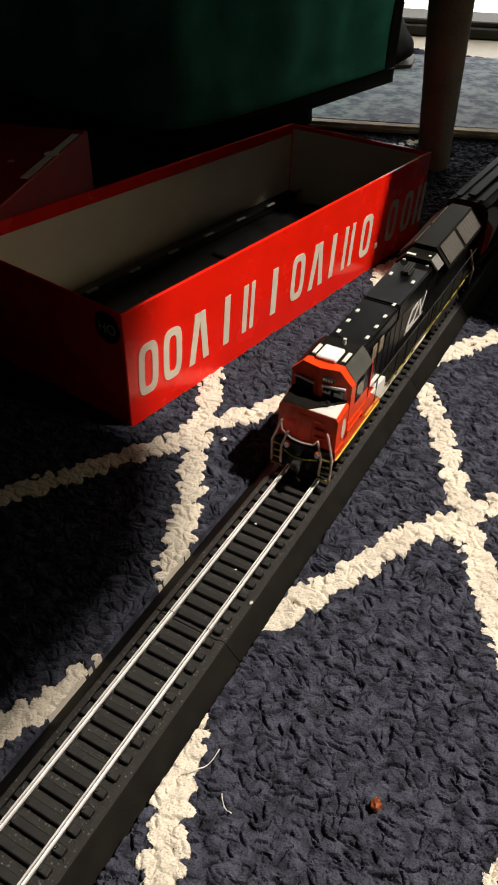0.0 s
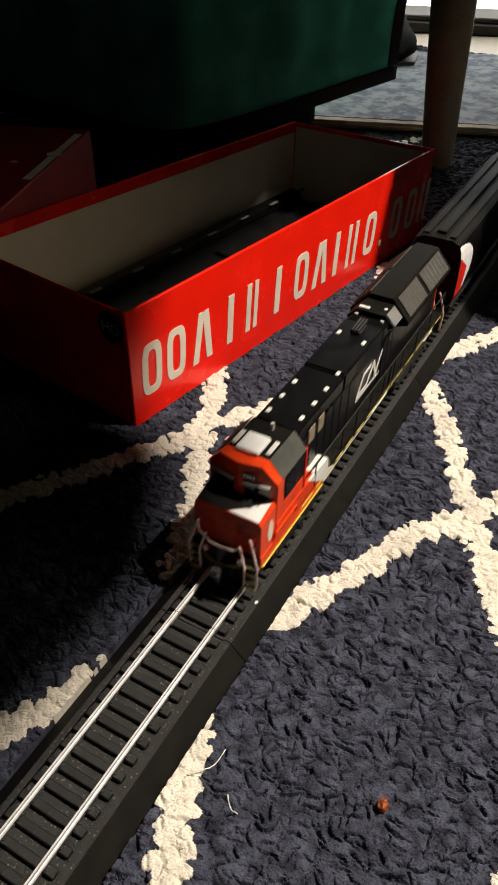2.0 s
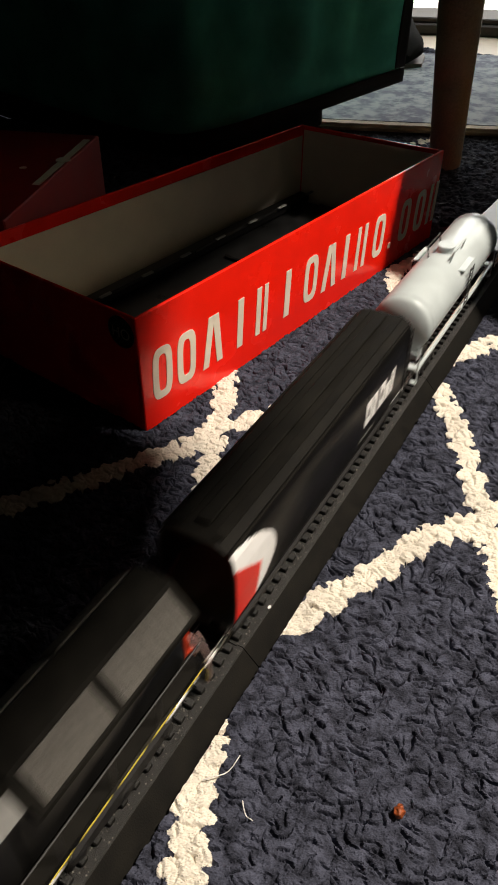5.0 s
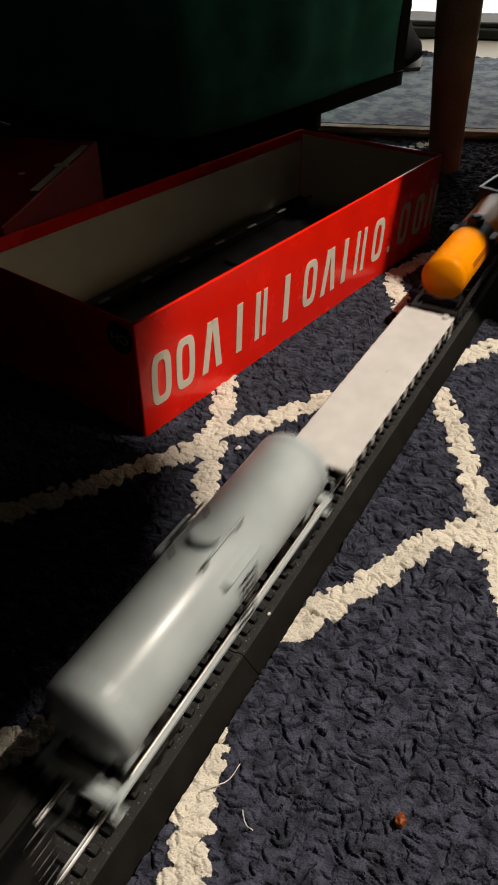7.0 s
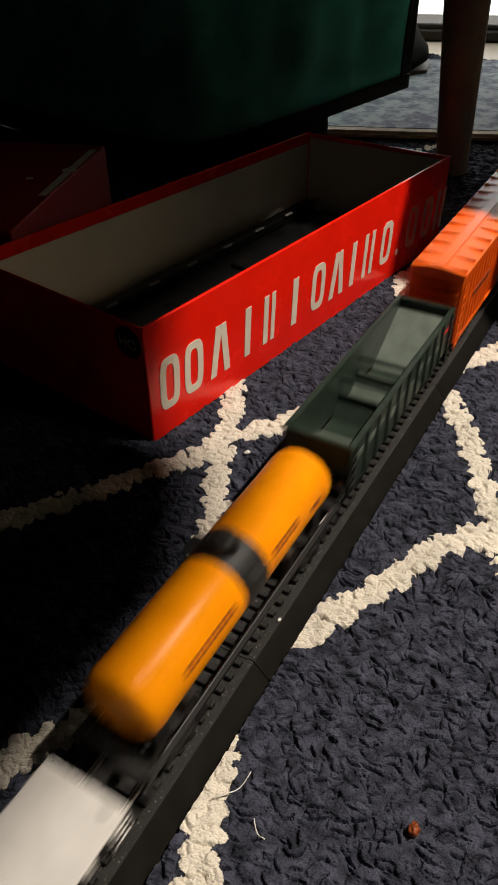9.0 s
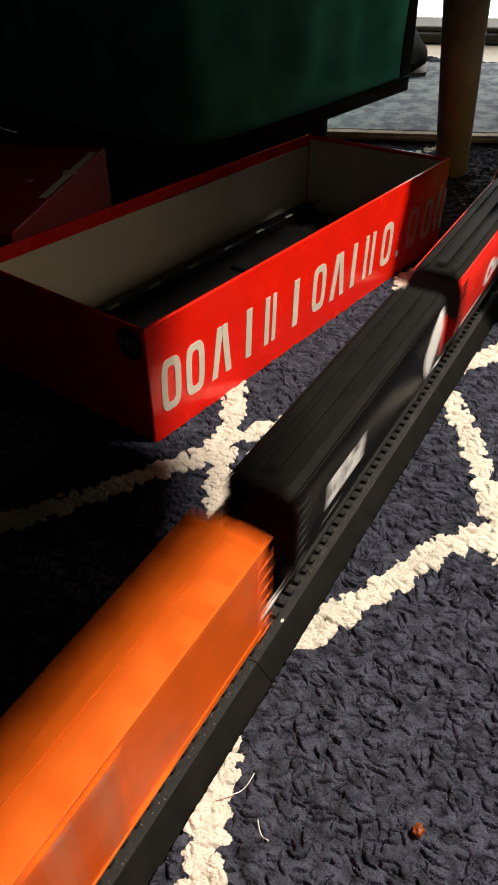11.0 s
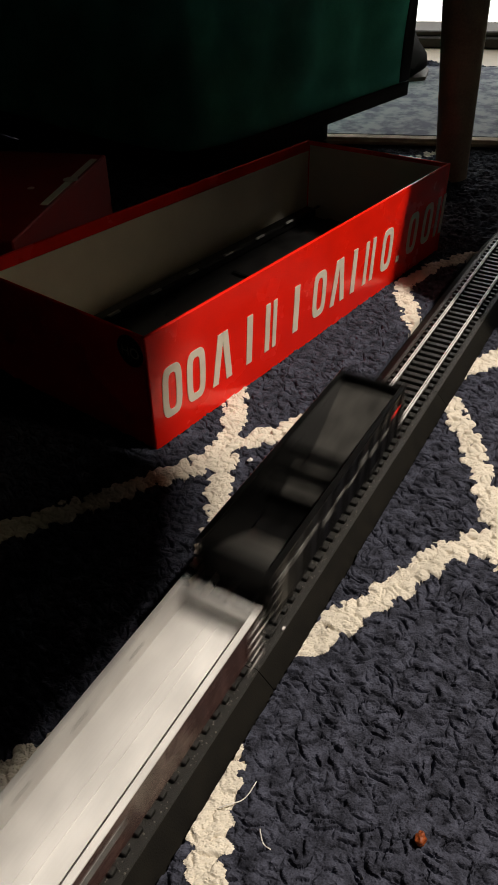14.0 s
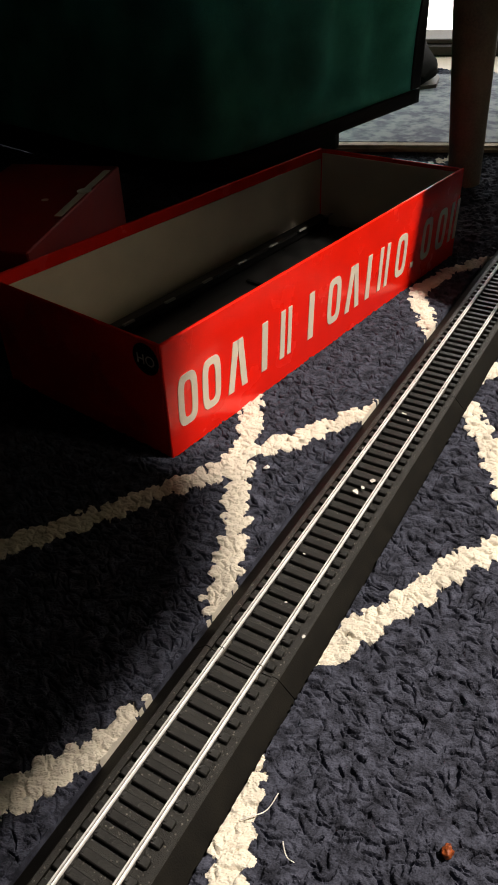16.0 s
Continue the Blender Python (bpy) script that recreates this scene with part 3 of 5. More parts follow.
        part("clip", box(B(), x, x + 0.011, BOX_W - 0.0185, BOX_W - 0.0155, 0.0185, 0.0200, 0.0006), M_GREY, ins, "grey plastic clip")
    part("foam_block", box(B(), 0.19, 0.328, 0.03, 0.10, 0.0102, 0.0135, 0.001), M_TRAY, ins)


product_box()


def second_box():
    d = math.degrees(math.atan2(0.109, -0.039))
    t = thing("product_box", "shut dark-red card box with a pale strip, half hidden in shade", "box", pose(-0.263, 0.170, 0.0, 0, 0, d), group="red boxes")
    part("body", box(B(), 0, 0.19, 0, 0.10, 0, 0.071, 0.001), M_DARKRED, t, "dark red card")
    bm = B()
    slab(bm, 0.122, 0.0, 0.11, 0.006, 0, 0.0004, 0.0)
    bmesh.ops.transform(bm, matrix=Matrix.Translation((0, 0.006, 0.0712)) @ Matrix.Rotation(radians(-90), 4, "X"), verts=bm.verts)
    part("print_strip", bm, M_PRINT, t, "pale printed strip")
    bm = cyl(B(), (0.122, 0.006, 0.0716), (0.122, 0.006, 0.0719), 0.0062, n=8)
    part("print_mark", bm, M_PRINT, t)
    part("print_mark", cyl(B(), (0.10, 0.030, 0.0711), (0.10, 0.030, 0.0714), 0.003, n=8), M_PRINT, t)


second_box()


# ---- the low table ----
def low_table():
    t = thing("coffee_table", "low wooden table on splayed tapered legs over the track", "table", pose(0, 0, 0))
    rim = [(-0.22, 0.47), (0.0, 0.43), (0.134, 0.3734), (0.1997, 0.3457), (0.26, 0.338), (0.42, 0.345), (0.98, 0.372), (0.98, 1.0), (-0.22, 1.0)]
    bm = plate(B(), [(x, y, 0.40) for x, y in rim], (0, 0, 0.025))
    bmesh.ops.bevel(bm, geom=bm.edges[:], offset=0.003, segments=2, affect="EDGES")
    part("tabletop", bm, M_WOOD, t)
    for x, y, sx, sy in ((-0.102, 0.640, 0, 0), (0.86, 0.615, 1, -0.2), (0.86, 0.95, 1, 1), (-0.02, 1.15, -1, 1)):
        if y > 1.1:
            y = 0.98
            x = -0.02
        bm = B()
        cyl(bm, (x, y, 0.0), (x - 0.012 * sx - (0.027 if sx == 0 else 0), y - 0.02 * sy, 0.40), 0.0165, 0.030, n=28)
        part("leg", bm, M_WOOD, t, "tapered olive-brown turned leg", smooth=40)


low_table()


def corner_desk():
    t = thing("corner_desk", "unseen added board on legs that shades the rug's left side", "desk")
    # added out of view; its outline sets the soft shadow edge left of the track
    top = [(0.3228, -1.2000), (0.3228, 0.2050), (0.3233, 0.2200), (0.3208, 0.2300), (0.3173, 0.2360), (0.3101, 0.2493), (0.3016, 0.2600), (0.2753, 0.2615), (0.2583, 0.2660), (0.2563, 1.3000), (-1.4, 1.30), (-1.4, -1.2)]
    part("desktop", plate(B(), [(x, y, 0.75) for x, y in top], (0, 0, 0.025)), M_DARKWOOD, t)
    for x, y in ((0.26, -1.15), (-1.35, -1.15), (-1.35, 1.25), (0.21, 1.25)):
        part("leg", box(B(), x - 0.02, x + 0.02, y - 0.02, y + 0.02, -0.005, 0.7495, 0.003), M_DARKWOOD, t)


corner_desk()


# ---- green fabric, shoe, mat, crumbs ----
def drape():
    t = thing("fabric_drape", "dark green fabric hanging in folds with a black hem", "fabric")
    a, b = Vector((-0.338, 0.485)), Vector((-0.212, 0.790))
    d = (b - a).normalized()
    nrm = Vector((d.y, -d.x))

    def at(u, z):
        # u 0..1 along the lit breadth, below 0 it turns away into the dark
        w = 0.09
        p = a + (b - a) * (w * math.log(1 + math.exp(u / w))) + Vector((-0.5, 0.10)) * (w * math.log(1 + math.exp(-u / w)))
        f = 0.009 * math.sin(u * 13 + z * 9) + 0.007 * math.sin(u * 31 + 1 - z * 14) + 0.02 * math.exp(-((u - 0.02) / 0.05) ** 2)
        f *= min(1, max(0.0, (z - 0.05) * 6))
        f -= 0.06 * min(z, 0.4) * (1 - u)
        # the cloth hangs lower towards the near end
        low = 0.032 * min(1.0, max(0.0, 1 - u))
        return (p.x + nrm.x * f, p.y + nrm.y * f, max(z - low, min(z, 0.001)))

    def sheet(z0, z1, u0, u1, out, nu, nz):
        V, F = [], []
        for side in (0, 1):
            for j in range(nz + 1):
                for i in range(nu + 1):
                    x, y, z = at(u0 + (u1 - u0) * i / nu, z0 + (z1 - z0) * j / nz)
                    o = out - side * 0.002
                    V.append((x + nrm.x * o, y + nrm.y * o, z))
        w = nu + 1
        s = (nz + 1) * w
        for j in range(nz):
            for i in range(nu):
                k = j * w + i
                F += [(k, k + 1, k + w + 1, k + w), (s + k, s + k + w, s + k + w + 1, s + k + 1)]
        for i in range(nu):
            F += [(i, s + i, s + i + 1, i + 1), (nz * w + i, nz * w + i + 1, s + nz * w + i + 1, s + nz * w + i)]
        for j in range(nz):
            k, q = j * w, j * w + nu
            F += [(k, k + w, s + k + w, s + k), (q, s + q, s + q + w, q + w)]
        return V, F
    V, F = sheet(0.055, 0.74, -1.9, 0.985, 0.0, 130, 40)
    raw("cloth", V, F, M_GREEN, t, "dark green woven cloth")
    V, F = sheet(0.042, 0.058, -1.9, 1.0, 0.002, 130, 3)
    raw("hem", V, F, M_HEM_SHADE, t, "black bound hem")
    # added black sheet down to the floor, standing in for shade behind the hem
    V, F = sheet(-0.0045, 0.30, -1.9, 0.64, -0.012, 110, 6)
    raw("backing_cloth", V, F, M_HEM_SHADE, t, "added black sheet standing in for the shade behind the hem")
    V, F = sheet(0.059, 0.74, 0.955, 1.0, 0.002, 6, 40)
    raw("side_hem", V, F, M_HEM_SHADE, t, "black bound edge")


drape()


def shoe():
    t = thing("shoe", "black slip-on shoe with a brown collar on the rug", "shoe", pose(-0.350, 1.12, 0.002, 0, 0, 205))
    bm = B()
    secs = []
    for y, w, h in ((-0.11, 0.020, 0.045), (-0.10, 0.033, 0.060), (-0.04, 0.036, 0.068), (0.02, 0.038, 0.058), (0.07, 0.044, 0.050), (0.11, 0.040, 0.042), (0.135, 0.020, 0.028)):
        secs.append([(w * math.cos(a), y, 0.012 + (h - 0.012) * (0.5 + 0.5 * math.sin(a))) for a in [math.tau * i / 20 for i in range(20)]])
    loft(bm, secs)
    part("upper", bm, M_SHOE, t, smooth=50)
    bm = B()
    loft(bm, [[(x * 1.06, y, z) for x, y, z in ((0.036, -0.11, q), (0.040, -0.03, q), (0.046, 0.07, q), (0.036, 0.125, q), (0, 0.142, q), (-0.036, 0.125, q), (-0.046, 0.07, q), (-0.040, -0.03, q), (-0.036, -0.11, q))] for q in (0.0, 0.013)])
    part("sole", bm, M_SHOETRIM, t, "brown rubber sole")
    bm = B()
    pts = [(0.030 * math.cos(a), -0.05 + 0.048 * math.sin(a), 0.068 - 0.006 * math.sin(a)) for a in [math.tau * i / 18 for i in range(19)]]
    secs = []
    for k in range(18):
        c = Vector(pts[k])
        out = Vector((c.x, c.y + 0.05, 0)).normalized()
        secs.append([c + out * 0.005 * math.cos(q) + Vector((0, 0, 0.005 * math.sin(q))) for q in [math.tau * i / 8 for i in range(8)]])
    loft(bm, secs + [secs[0]], cap=False)
    part("collar", bm, M_SHOETRIM, t, "brown padded collar")


shoe()


def mosaic_mat():
    t = thing("patterned_mat", "small grey and white mosaic-patterned mat with a tan edge", "mat", pose(-0.245, 0.690, 0.003, 0, 0, 22))
    bm = B()
    box(bm, -0.11, 0.30, 0.02, 0.42, 0.0, 0.007, 0.003, 2)
    part("mat_body", bm, M_MAT, t)
    bm = B()
    box(bm, -0.11, 0.30, 0.000, 0.0195, 0.0, 0.008, 0.0035, 3)
    part("edge_roll", bm, M_MATEDGE, t, "tan bound edge")


mosaic_mat()


def bits():
    bm = B()
    bmesh.ops.create_icosphere(bm, subdivisions=4, radius=1.0, matrix=Matrix.LocRotScale((0, 0, 0.0026), None, (0.0017, 0.0023, 0.0026)))
    for v in bm.verts:
        v.co += v.normal * 0.0009 * noise.noise(v.co * 700)
    o = part("crumb", bm, M_CRUMB, smooth=60)
    o.location = (0.0965, -0.0285, 0.0005)
    tagged(o, "small orange-brown crumb lying on the rug", "crumb")
    for k, (x, y, z, a, l) in enumerate(((0.0365, -0.0465, 0.002, 1.1, 0.008), (0.0500, -0.055, 0.002, -0.6, 0.004))):
        bm = B()
        pts = []
        for i in range(9):
            s = i / 8 - 0.5
            pts.append((math.cos(a) * l * s * 2 - math.sin(a) * l * s * s, math.sin(a) * l * s * 2 + math.cos(a) * l * s * s, 0.001 * math.sin(i)))
        wire(bm, pts, 0.00022, 5)
        o = part("lint_thread", bm, M_LINT)
        o.location = (x, y, z)
        tagged(o, "short curled white thread on the rug", "thread", group="lint")
    spots = [(-0.0545, 0.120, 0.0015, 0.0022), (0.0172, 0.0235, 0.0073, 0.0011), (-0.0005, 0.118, 0.0076, 0.0022), (0.004, 0.130, 0.0076, 0.0018), (0.0015, 0.123, 0.0076, 0.0013),
             (-0.003, 0.196, 0.0076, 0.0016), (0.001, 0.191, 0.0076, 0.0012), (0.002, 0.036, 0.0076, 0.0007), (-0.004, 0.066, 0.0076, 0.0008), (-0.012, 0.154, 0.0076, 0.0008)]
    rng = random.Random(3)
    for x, y, z, r in spots:
        bm = B()
        bmesh.ops.create_icosphere(bm, subdivisions=1, radius=1.0, matrix=Matrix.LocRotScale((0, 0, r * 0.3), Euler((0, 0, rng.uniform(0, 3))), (r, r * 0.6, r * 0.35)))
        for v in bm.verts:
            v.co += v.normal * r * 0.3 * rng.uniform(-1, 1)
        o = part("lint_fleck", bm, M_LINT)
        o.location = (x, y, z)
        tagged(o, "tiny white fleck of lint", "fleck", group="lint")


bits()


# ---- the train ----
def mirror_x(pts):
    return pts + [(-x, z) for x, z in reversed(pts)]


def truck(t, y, axles, spread, wheel=0.0052, sideframe=M_TRUCK, wide=0.0135):
    k = new("truck")
    k.parent = t
    k.location = (0, y, 0)
    k.empty_display_size = 0.01
    half = spread * (axles - 1) / 2
    for s in (-1, 1):
        bm = B()
        x = s * wide
        plate(bm, [(x, -half - 0.0045, 0.0035), (x, -half - 0.003, 0.0072), (x, -0.004, 0.0085), (x, 0.004, 0.0085), (x, half + 0.003, 0.0072), (x, half + 0.0045, 0.0035), (x, half - 0.0025, 0.0030), (x, 0.003, 0.0018), (x, -0.003, 0.0018), (x, -half + 0.0025, 0.0030)], (-s * 0.002, 0, 0))
        for i in range(axles):
            cyl(bm, (x - s * 0.001, -half + i * spread, 0.0052), (x + s * 0.0009, -half + i * spread, 0.0052), 0.0017, n=10)
        for d in (-0.0018, 0, 0.0018):
            cyl(bm, (x + s * 0.0004, d, 0.002), (x + s * 0.0004, d, 0.006), 0.0007, n=6)
        part("sideframe", bm, sideframe, k)
    part("bolster", box(B(), -wide + 0.002, wide - 0.002, -0.0025, 0.0025, 0.005, 0.0085), M_TRUCK, k)
    for i in range(axles):
        bm = B()
        yy = -half + i * spread
        for s in (-1, 1):
            cyl(bm, (s * 0.0073, yy, wheel), (s * 0.0078, yy, wheel), wheel + 0.0006, n=20)
            cyl(bm, (s * 0.0079, yy, wheel), (s * 0.0100, yy, wheel), wheel, n=20)
        cyl(bm, (-0.0075, yy, wheel), (0.0075, yy, wheel), 0.0011, n=8)
        part("wheelset", bm, M_WHEEL, k, "metal wheels", smooth=40)
    return k


def coupler(t, y, d):
    bm = B()
    box(bm, -0.0012, 0.0012, min(y, y + d * 0.007), max(y, y + d * 0.007), 0.0088, 0.0104)
    box(bm, -0.0026, 0.0018, y + d * 0.0085 - 0.0018, y + d * 0.0085 + 0.0018, 0.0075, 0.0115, 0.0005)
    box(bm, 0.0010, 0.0026, y + d * 0.0105 - 0.0012, y + d * 0.0105 + 0.0012, 0.0080, 0.0110, 0.0004)
    wire(bm, [(0, y + d * 0.008, 0.0080), (0.001, y + d * 0.008, 0.002), (0.003, y + d * 0.009, 0.0015)], 0.00035)
    return part("coupler", bm, M_TRUCK, t)


def ladder(t, x, y, z0, z1, n=4, w=0.005, material=M_TRUCK, axis="y"):
    bm = B()
    for i in range(n):
        z = z0 + (z1 - z0) * (i + 0.5) / n
        if axis == "y":
            wire(bm, [(x, y, z), (x, y + w, z)], 0.00035)
        else:
            wire(bm, [(x, y, z), (x + w, y, z)], 0.00035)
    if axis == "y":
        wire(bm, [(x, y, z0), (x, y, z1)], 0.00035)
        wire(bm, [(x, y + w, z0), (x, y + w, z1)], 0.00035)
    else:
        wire(bm, [(x, y, z0), (x, y, z1)], 0.00035)
        wire(bm, [(x + w, y, z0), (x + w, y, z1)], 0.00035)
    return part("ladder", bm, material, t)


def locomotive():
    t = thing("locomotive", "black and orange-red diesel model locomotive with white bands", "model locomotive")
    L = 0.256
    part("frame", box(B(), -0.0155, 0.0155, 0.004, L - 0.004, 0.0125, 0.0165, 0.0005), M_BLACK, t)
    for s in (-1, 1):
        part("walkway", box(B(), min(s * 0.0100, s * 0.0165), max(s * 0.0100, s * 0.0165), 0.058, L - 0.012, 0.0166, 0.0178, 0.0003), M_BLACKROOF, t)
        bm = B()
        for i in range(16):
            y = 0.060 + i * 0.0118
            box(bm, min(s * 0.01655, s * 0.0169), max(s * 0.01655, s * 0.0169), y, y + 0.0088, 0.0150, 0.0154)
        part("sill_stripe", bm, M_YELLOWLINE, t, "broken yellow sill stripe")
    part("fuel_tank", box(B(), -0.0130, 0.0130, 0.098, 0.150, 0.0028, 0.0124, 0.003, 3), M_BLACK, t)
    truck(t, 0.050, 3, 0.0235, 0.0060, wide=0.0145)
    truck(t, 0.206, 3, 0.0235, 0.0060, wide=0.0145)
    # nose
    bm = B()
    pr = [(-0.0160, 0.0166), (0.0160, 0.0166), (0.0160, 0.0310), (0.0149, 0.0325), (-0.0149, 0.0325), (-0.0160, 0.0310)]
    loft(bm, [[(x, 0.008, z) for x, z in pr], [(x, 0.0335, z + (0.0025 if z > 0.03 else 0)) for x, z in pr]])
    part("nose", bm, M_ORANGE, t, "orange-red painted nose")
    part("nose_door", box(B(), -0.0045, 0.0030, 0.0072, 0.0079, 0.0175, 0.0300, 0.0003), M_ORANGE, t)
    bm = B()
    plate(bm, [(-0.0147, 0.0084, 0.03275), (-0.0005, 0.0084, 0.03275), (0.0147, 0.0300, 0.03490), (0.0147, 0.0332, 0.03520), (-0.0147, 0.0332, 0.03520)], (0, 0, 0.0002))
    part("nose_top_panel", bm, M_BLACKROOF, t, "black anti-glare panel")
    bm = B()
    plate(bm, [(0.0002, 0.0084, 0.03275), (0.0147, 0.0084, 0.03275), (0.0147, 0.0292, 0.03482)], (0, 0, 0.0002))
    part("nose_top_band", bm, M_TRAINWHITE, t, "white diagonal band")
    bm = B()
    cyl(bm, (0.0075, 0.0190, 0.0340), (0.0075, 0.0190, 0.0366), 0.0009, n=8)
    wire(bm, [(0.0050, 0.0150, 0.0345), (0.0050, 0.0150, 0.0352), (0.0110, 0.0200, 0.0358), (0.0110, 0.0200, 0.0350)], 0.0003)
    part("nose_fittings", bm, M_TRUCK, t)
    # plain mark where the nose carries a worn emblem, and the round side emblem
    bm = B()
    slab(bm, -0.0085, 0.0250, 0.0050, 0.0022, 0.0076, 0.0081, 0.2)
    slab(bm, 0.0080, 0.0250, 0.0060, 0.0022, 0.0076, 0.0081, 0.2)
    part("nose_mark", bm, M_CPRED, t, "worn dark-red emblem shapes")
    for s in (-1, 1):
        bm = cyl(B(), (s * 0.01595, 0.0245, 0.0245), (s * 0.01620, 0.0245, 0.0245), 0.0048, n=28)
        part("round_emblem", bm, M_PRINT, t, "round cream emblem")
        # lower cab flank in orange with the white slanting band behind it
        bm = plate(B(), [(s * 0.0156, 0.008, 0.0128), (s * 0.0156, 0.082, 0.0128), (s * 0.0156, 0.0635, 0.0240), (s * 0.0156, 0.0345, 0.0240), (s * 0.0156, 0.030, 0.0168), (s * 0.0156, 0.008, 0.0168)], (s * 0.0009, 0, 0))
        part("flank_panel", bm, M_ORANGE, t, "orange-red flank")
        bm = plate(B(), [(s * 0.0157, 0.0822, 0.0128), (s * 0.0157, 0.0945, 0.0128), (s * 0.0157, 0.0755, 0.0240), (s * 0.0157, 0.0638, 0.0240)], (s * 0.0011, 0, 0))
        part("white_band", bm, M_TRAINWHITE, t, "white slanting band")
        bm = plate(B(), [(s * 0.0109, 0.0618, 0.0180), (s * 0.0109, 0.0745, 0.0180), (s * 0.0109, 0.0705, 0.0232), (s * 0.0109, 0.0618, 0.0232)], (s * 0.0057, 0, 0))
        part("equipment_box", bm, M_ORANGE, t, "orange-red equipment box")
        bm = plate(B(), [(s * 0.0109, 0.0747, 0.0180), (s * 0.0109, 0.0880, 0.0180), (s * 0.0109, 0.0840, 0.0232), (s * 0.0109, 0.0707, 0.0232)], (s * 0.0058, 0, 0))
        part("equipment_box", bm, M_TRAINWHITE, t, "white equipment box")
        part("sill_line", box(B(), min(s * 0.0164, s * 0.0172), max(s * 0.0164, s * 0.0172), 0.010, 0.080, 0.01245, 0.0127), M_YELLOWLINE, t)
        wire_b = wire(B(), [(s * 0.0168, 0.030, 0.0185), (s * 0.0172, 0.031, 0.0215), (s * 0.0172, 0.052, 0.0215), (s * 0.0168, 0.053, 0.0185)], 0.00045)
        part("side_handrail", wire_b, M_ORANGE, t)
    # cab with hipped roof
    bm = B()
    pr = [(-0.0158, 0.0240), (0.0158, 0.0240), (0.0158, 0.0420), (0.0095, 0.0490), (-0.0095, 0.0490), (-0.0158, 0.0420)]
    loft(bm, [[(x, 0.0335 - (0.0 if z > 0.03 else -0.0015), z) for x, z in pr], [(x, 0.0605, z) for x, z in pr]])
    part("cab", bm, M_BLACK, t)
    bm = B()
    # two facets that meet on the centre line, ahead of the corners
    def facet(x):
        return 0.0329 - 0.0062 * (1 - abs(x) / 0.0158)
    for s in (-1, 1):
        half = [(0.0, 0.0330), (s * 0.0158, 0.0330), (s * 0.0158, 0.0420), (s * 0.0095, 0.0490), (0.0, 0.0490)]
        plate(bm, [(x, facet(x), z) for x, z in half], (0, 0.0004, 0))
    part("cab_front", bm, M_ORANGE, t, "orange-red faceted cab front")
    bm = B()
    for s in (-1, 1):
        half = [(0.0, 0.0417), (s * 0.0163, 0.0417), (s * 0.0163, 0.0424), (s * 0.0098, 0.0496), (0.0, 0.0496)]
        loft(bm, [[(x, facet(x) - 0.0004, z) for x, z in half], [(x, 0.0375, z) for x, z in half]])
    part("cab_brow", bm, M_ORANGE, t, "orange-red roof brow")
    for s in (-1, 1):
        bm = plate(B(), [(s * 0.01645, 0.0377, 0.0420), (s * 0.01645, 0.0605, 0.0420), (s * 0.0100, 0.0605, 0.04945), (s * 0.0100, 0.0377, 0.04945)], (0, 0, 0.0004))
        part("roof_slope", bm, M_ROOFGREY if s > 0 else M_BLACKROOF, t, "grey sloping roof panel" if s > 0 else "")
        part("windscreen", plate(B(), [(s * 0.0026, facet(0.0026) - 0.0008, 0.0348), (s * 0.0130, facet(0.0130) - 0.0008, 0.0348), (s * 0.0130, facet(0.0130) - 0.0008, 0.0403), (s * 0.0026, facet(0.0026) - 0.0008, 0.0403)], (0, 0.0007, 0)), M_GLASS, t, "dark windscreen glass")
        bm = plate(B(), [(s * 0.0022, facet(0.0022) - 0.0030, 0.0405), (s * 0.0136, facet(0.0136) - 0.0030, 0.0405), (s * 0.0136, facet(0.0136) - 0.0006, 0.0405), (s * 0.0022, facet(0.0022) - 0.0006, 0.0405)], (0, 0, 0.0008))
        part("windscreen_hood", bm, M_TRAINWHITE, t, "pale window hood")
        part("cab_side", box(B(), min(s * 0.01585, s * 0.0162), max(s * 0.01585, s * 0.0162), 0.0340, 0.0400, 0.0242, 0.0415), M_ORANGE, t)
        part("side_window", box(B(), min(s * 0.01585, s * 0.0163), max(s * 0.01585, s * 0.0163), 0.0415, 0.0515, 0.0310, 0.0395, 0.0003), M_GLASS, t)
        part("cab_side", box(B(), min(s * 0.01585, s * 0.0161), max(s * 0.01585, s * 0.0161), 0.0402, 0.0600, 0.0242, 0.0300), M_ORANGE, t)
        part("cab_door_edge", box(B(), min(s * 0.0150, s * 0.0164), max(s * 0.0150, s * 0.0164), 0.0606, 0.0614, 0.0180, 0.0420), M_CPRED, t, "red rear cab edge")
        part("roof_vent", box(B(), s * 0.0080 - 0.0010, s * 0.0080 + 0.0010, 0.0395, 0.0490, 0.0498, 0.0508, 0.0003), M_TRAINWHITE, t, "white roof strip")
    part("number_board", box(B(), 0.0020, 0.0080, 0.0258, 0.0275, 0.0432, 0.0452), M_TRUCK, t)
    bm = B()
    for i in range(4):
        slab(bm, 0.0028 + i * 0.0014, 0.0442, 0.0009, 0.0013, 0.0254, 0.0257, 0)
    part("number_row", bm, M_TRAINWHITE, t, "small white number bars")
    part("cab_roof", box(B(), -0.0094, 0.0094, 0.0378, 0.0603, 0.0491, 0.0495), M_BLACKROOF, t)
    bm = box(B(), -0.0054, 0.0054, 0.0362, 0.0485, 0.0498, 0.0522, 0.0007)
    part("air_conditioner", bm, M_BRIGHT, t, "white roof air conditioner")
    bm = cyl(B(), (0.0015, 0.0565, 0.0495), (0.0015, 0.0565, 0.0530), 0.0009, n=10)
    part("antenna", bm, M_TRAINWHITE, t, "white antenna dome")
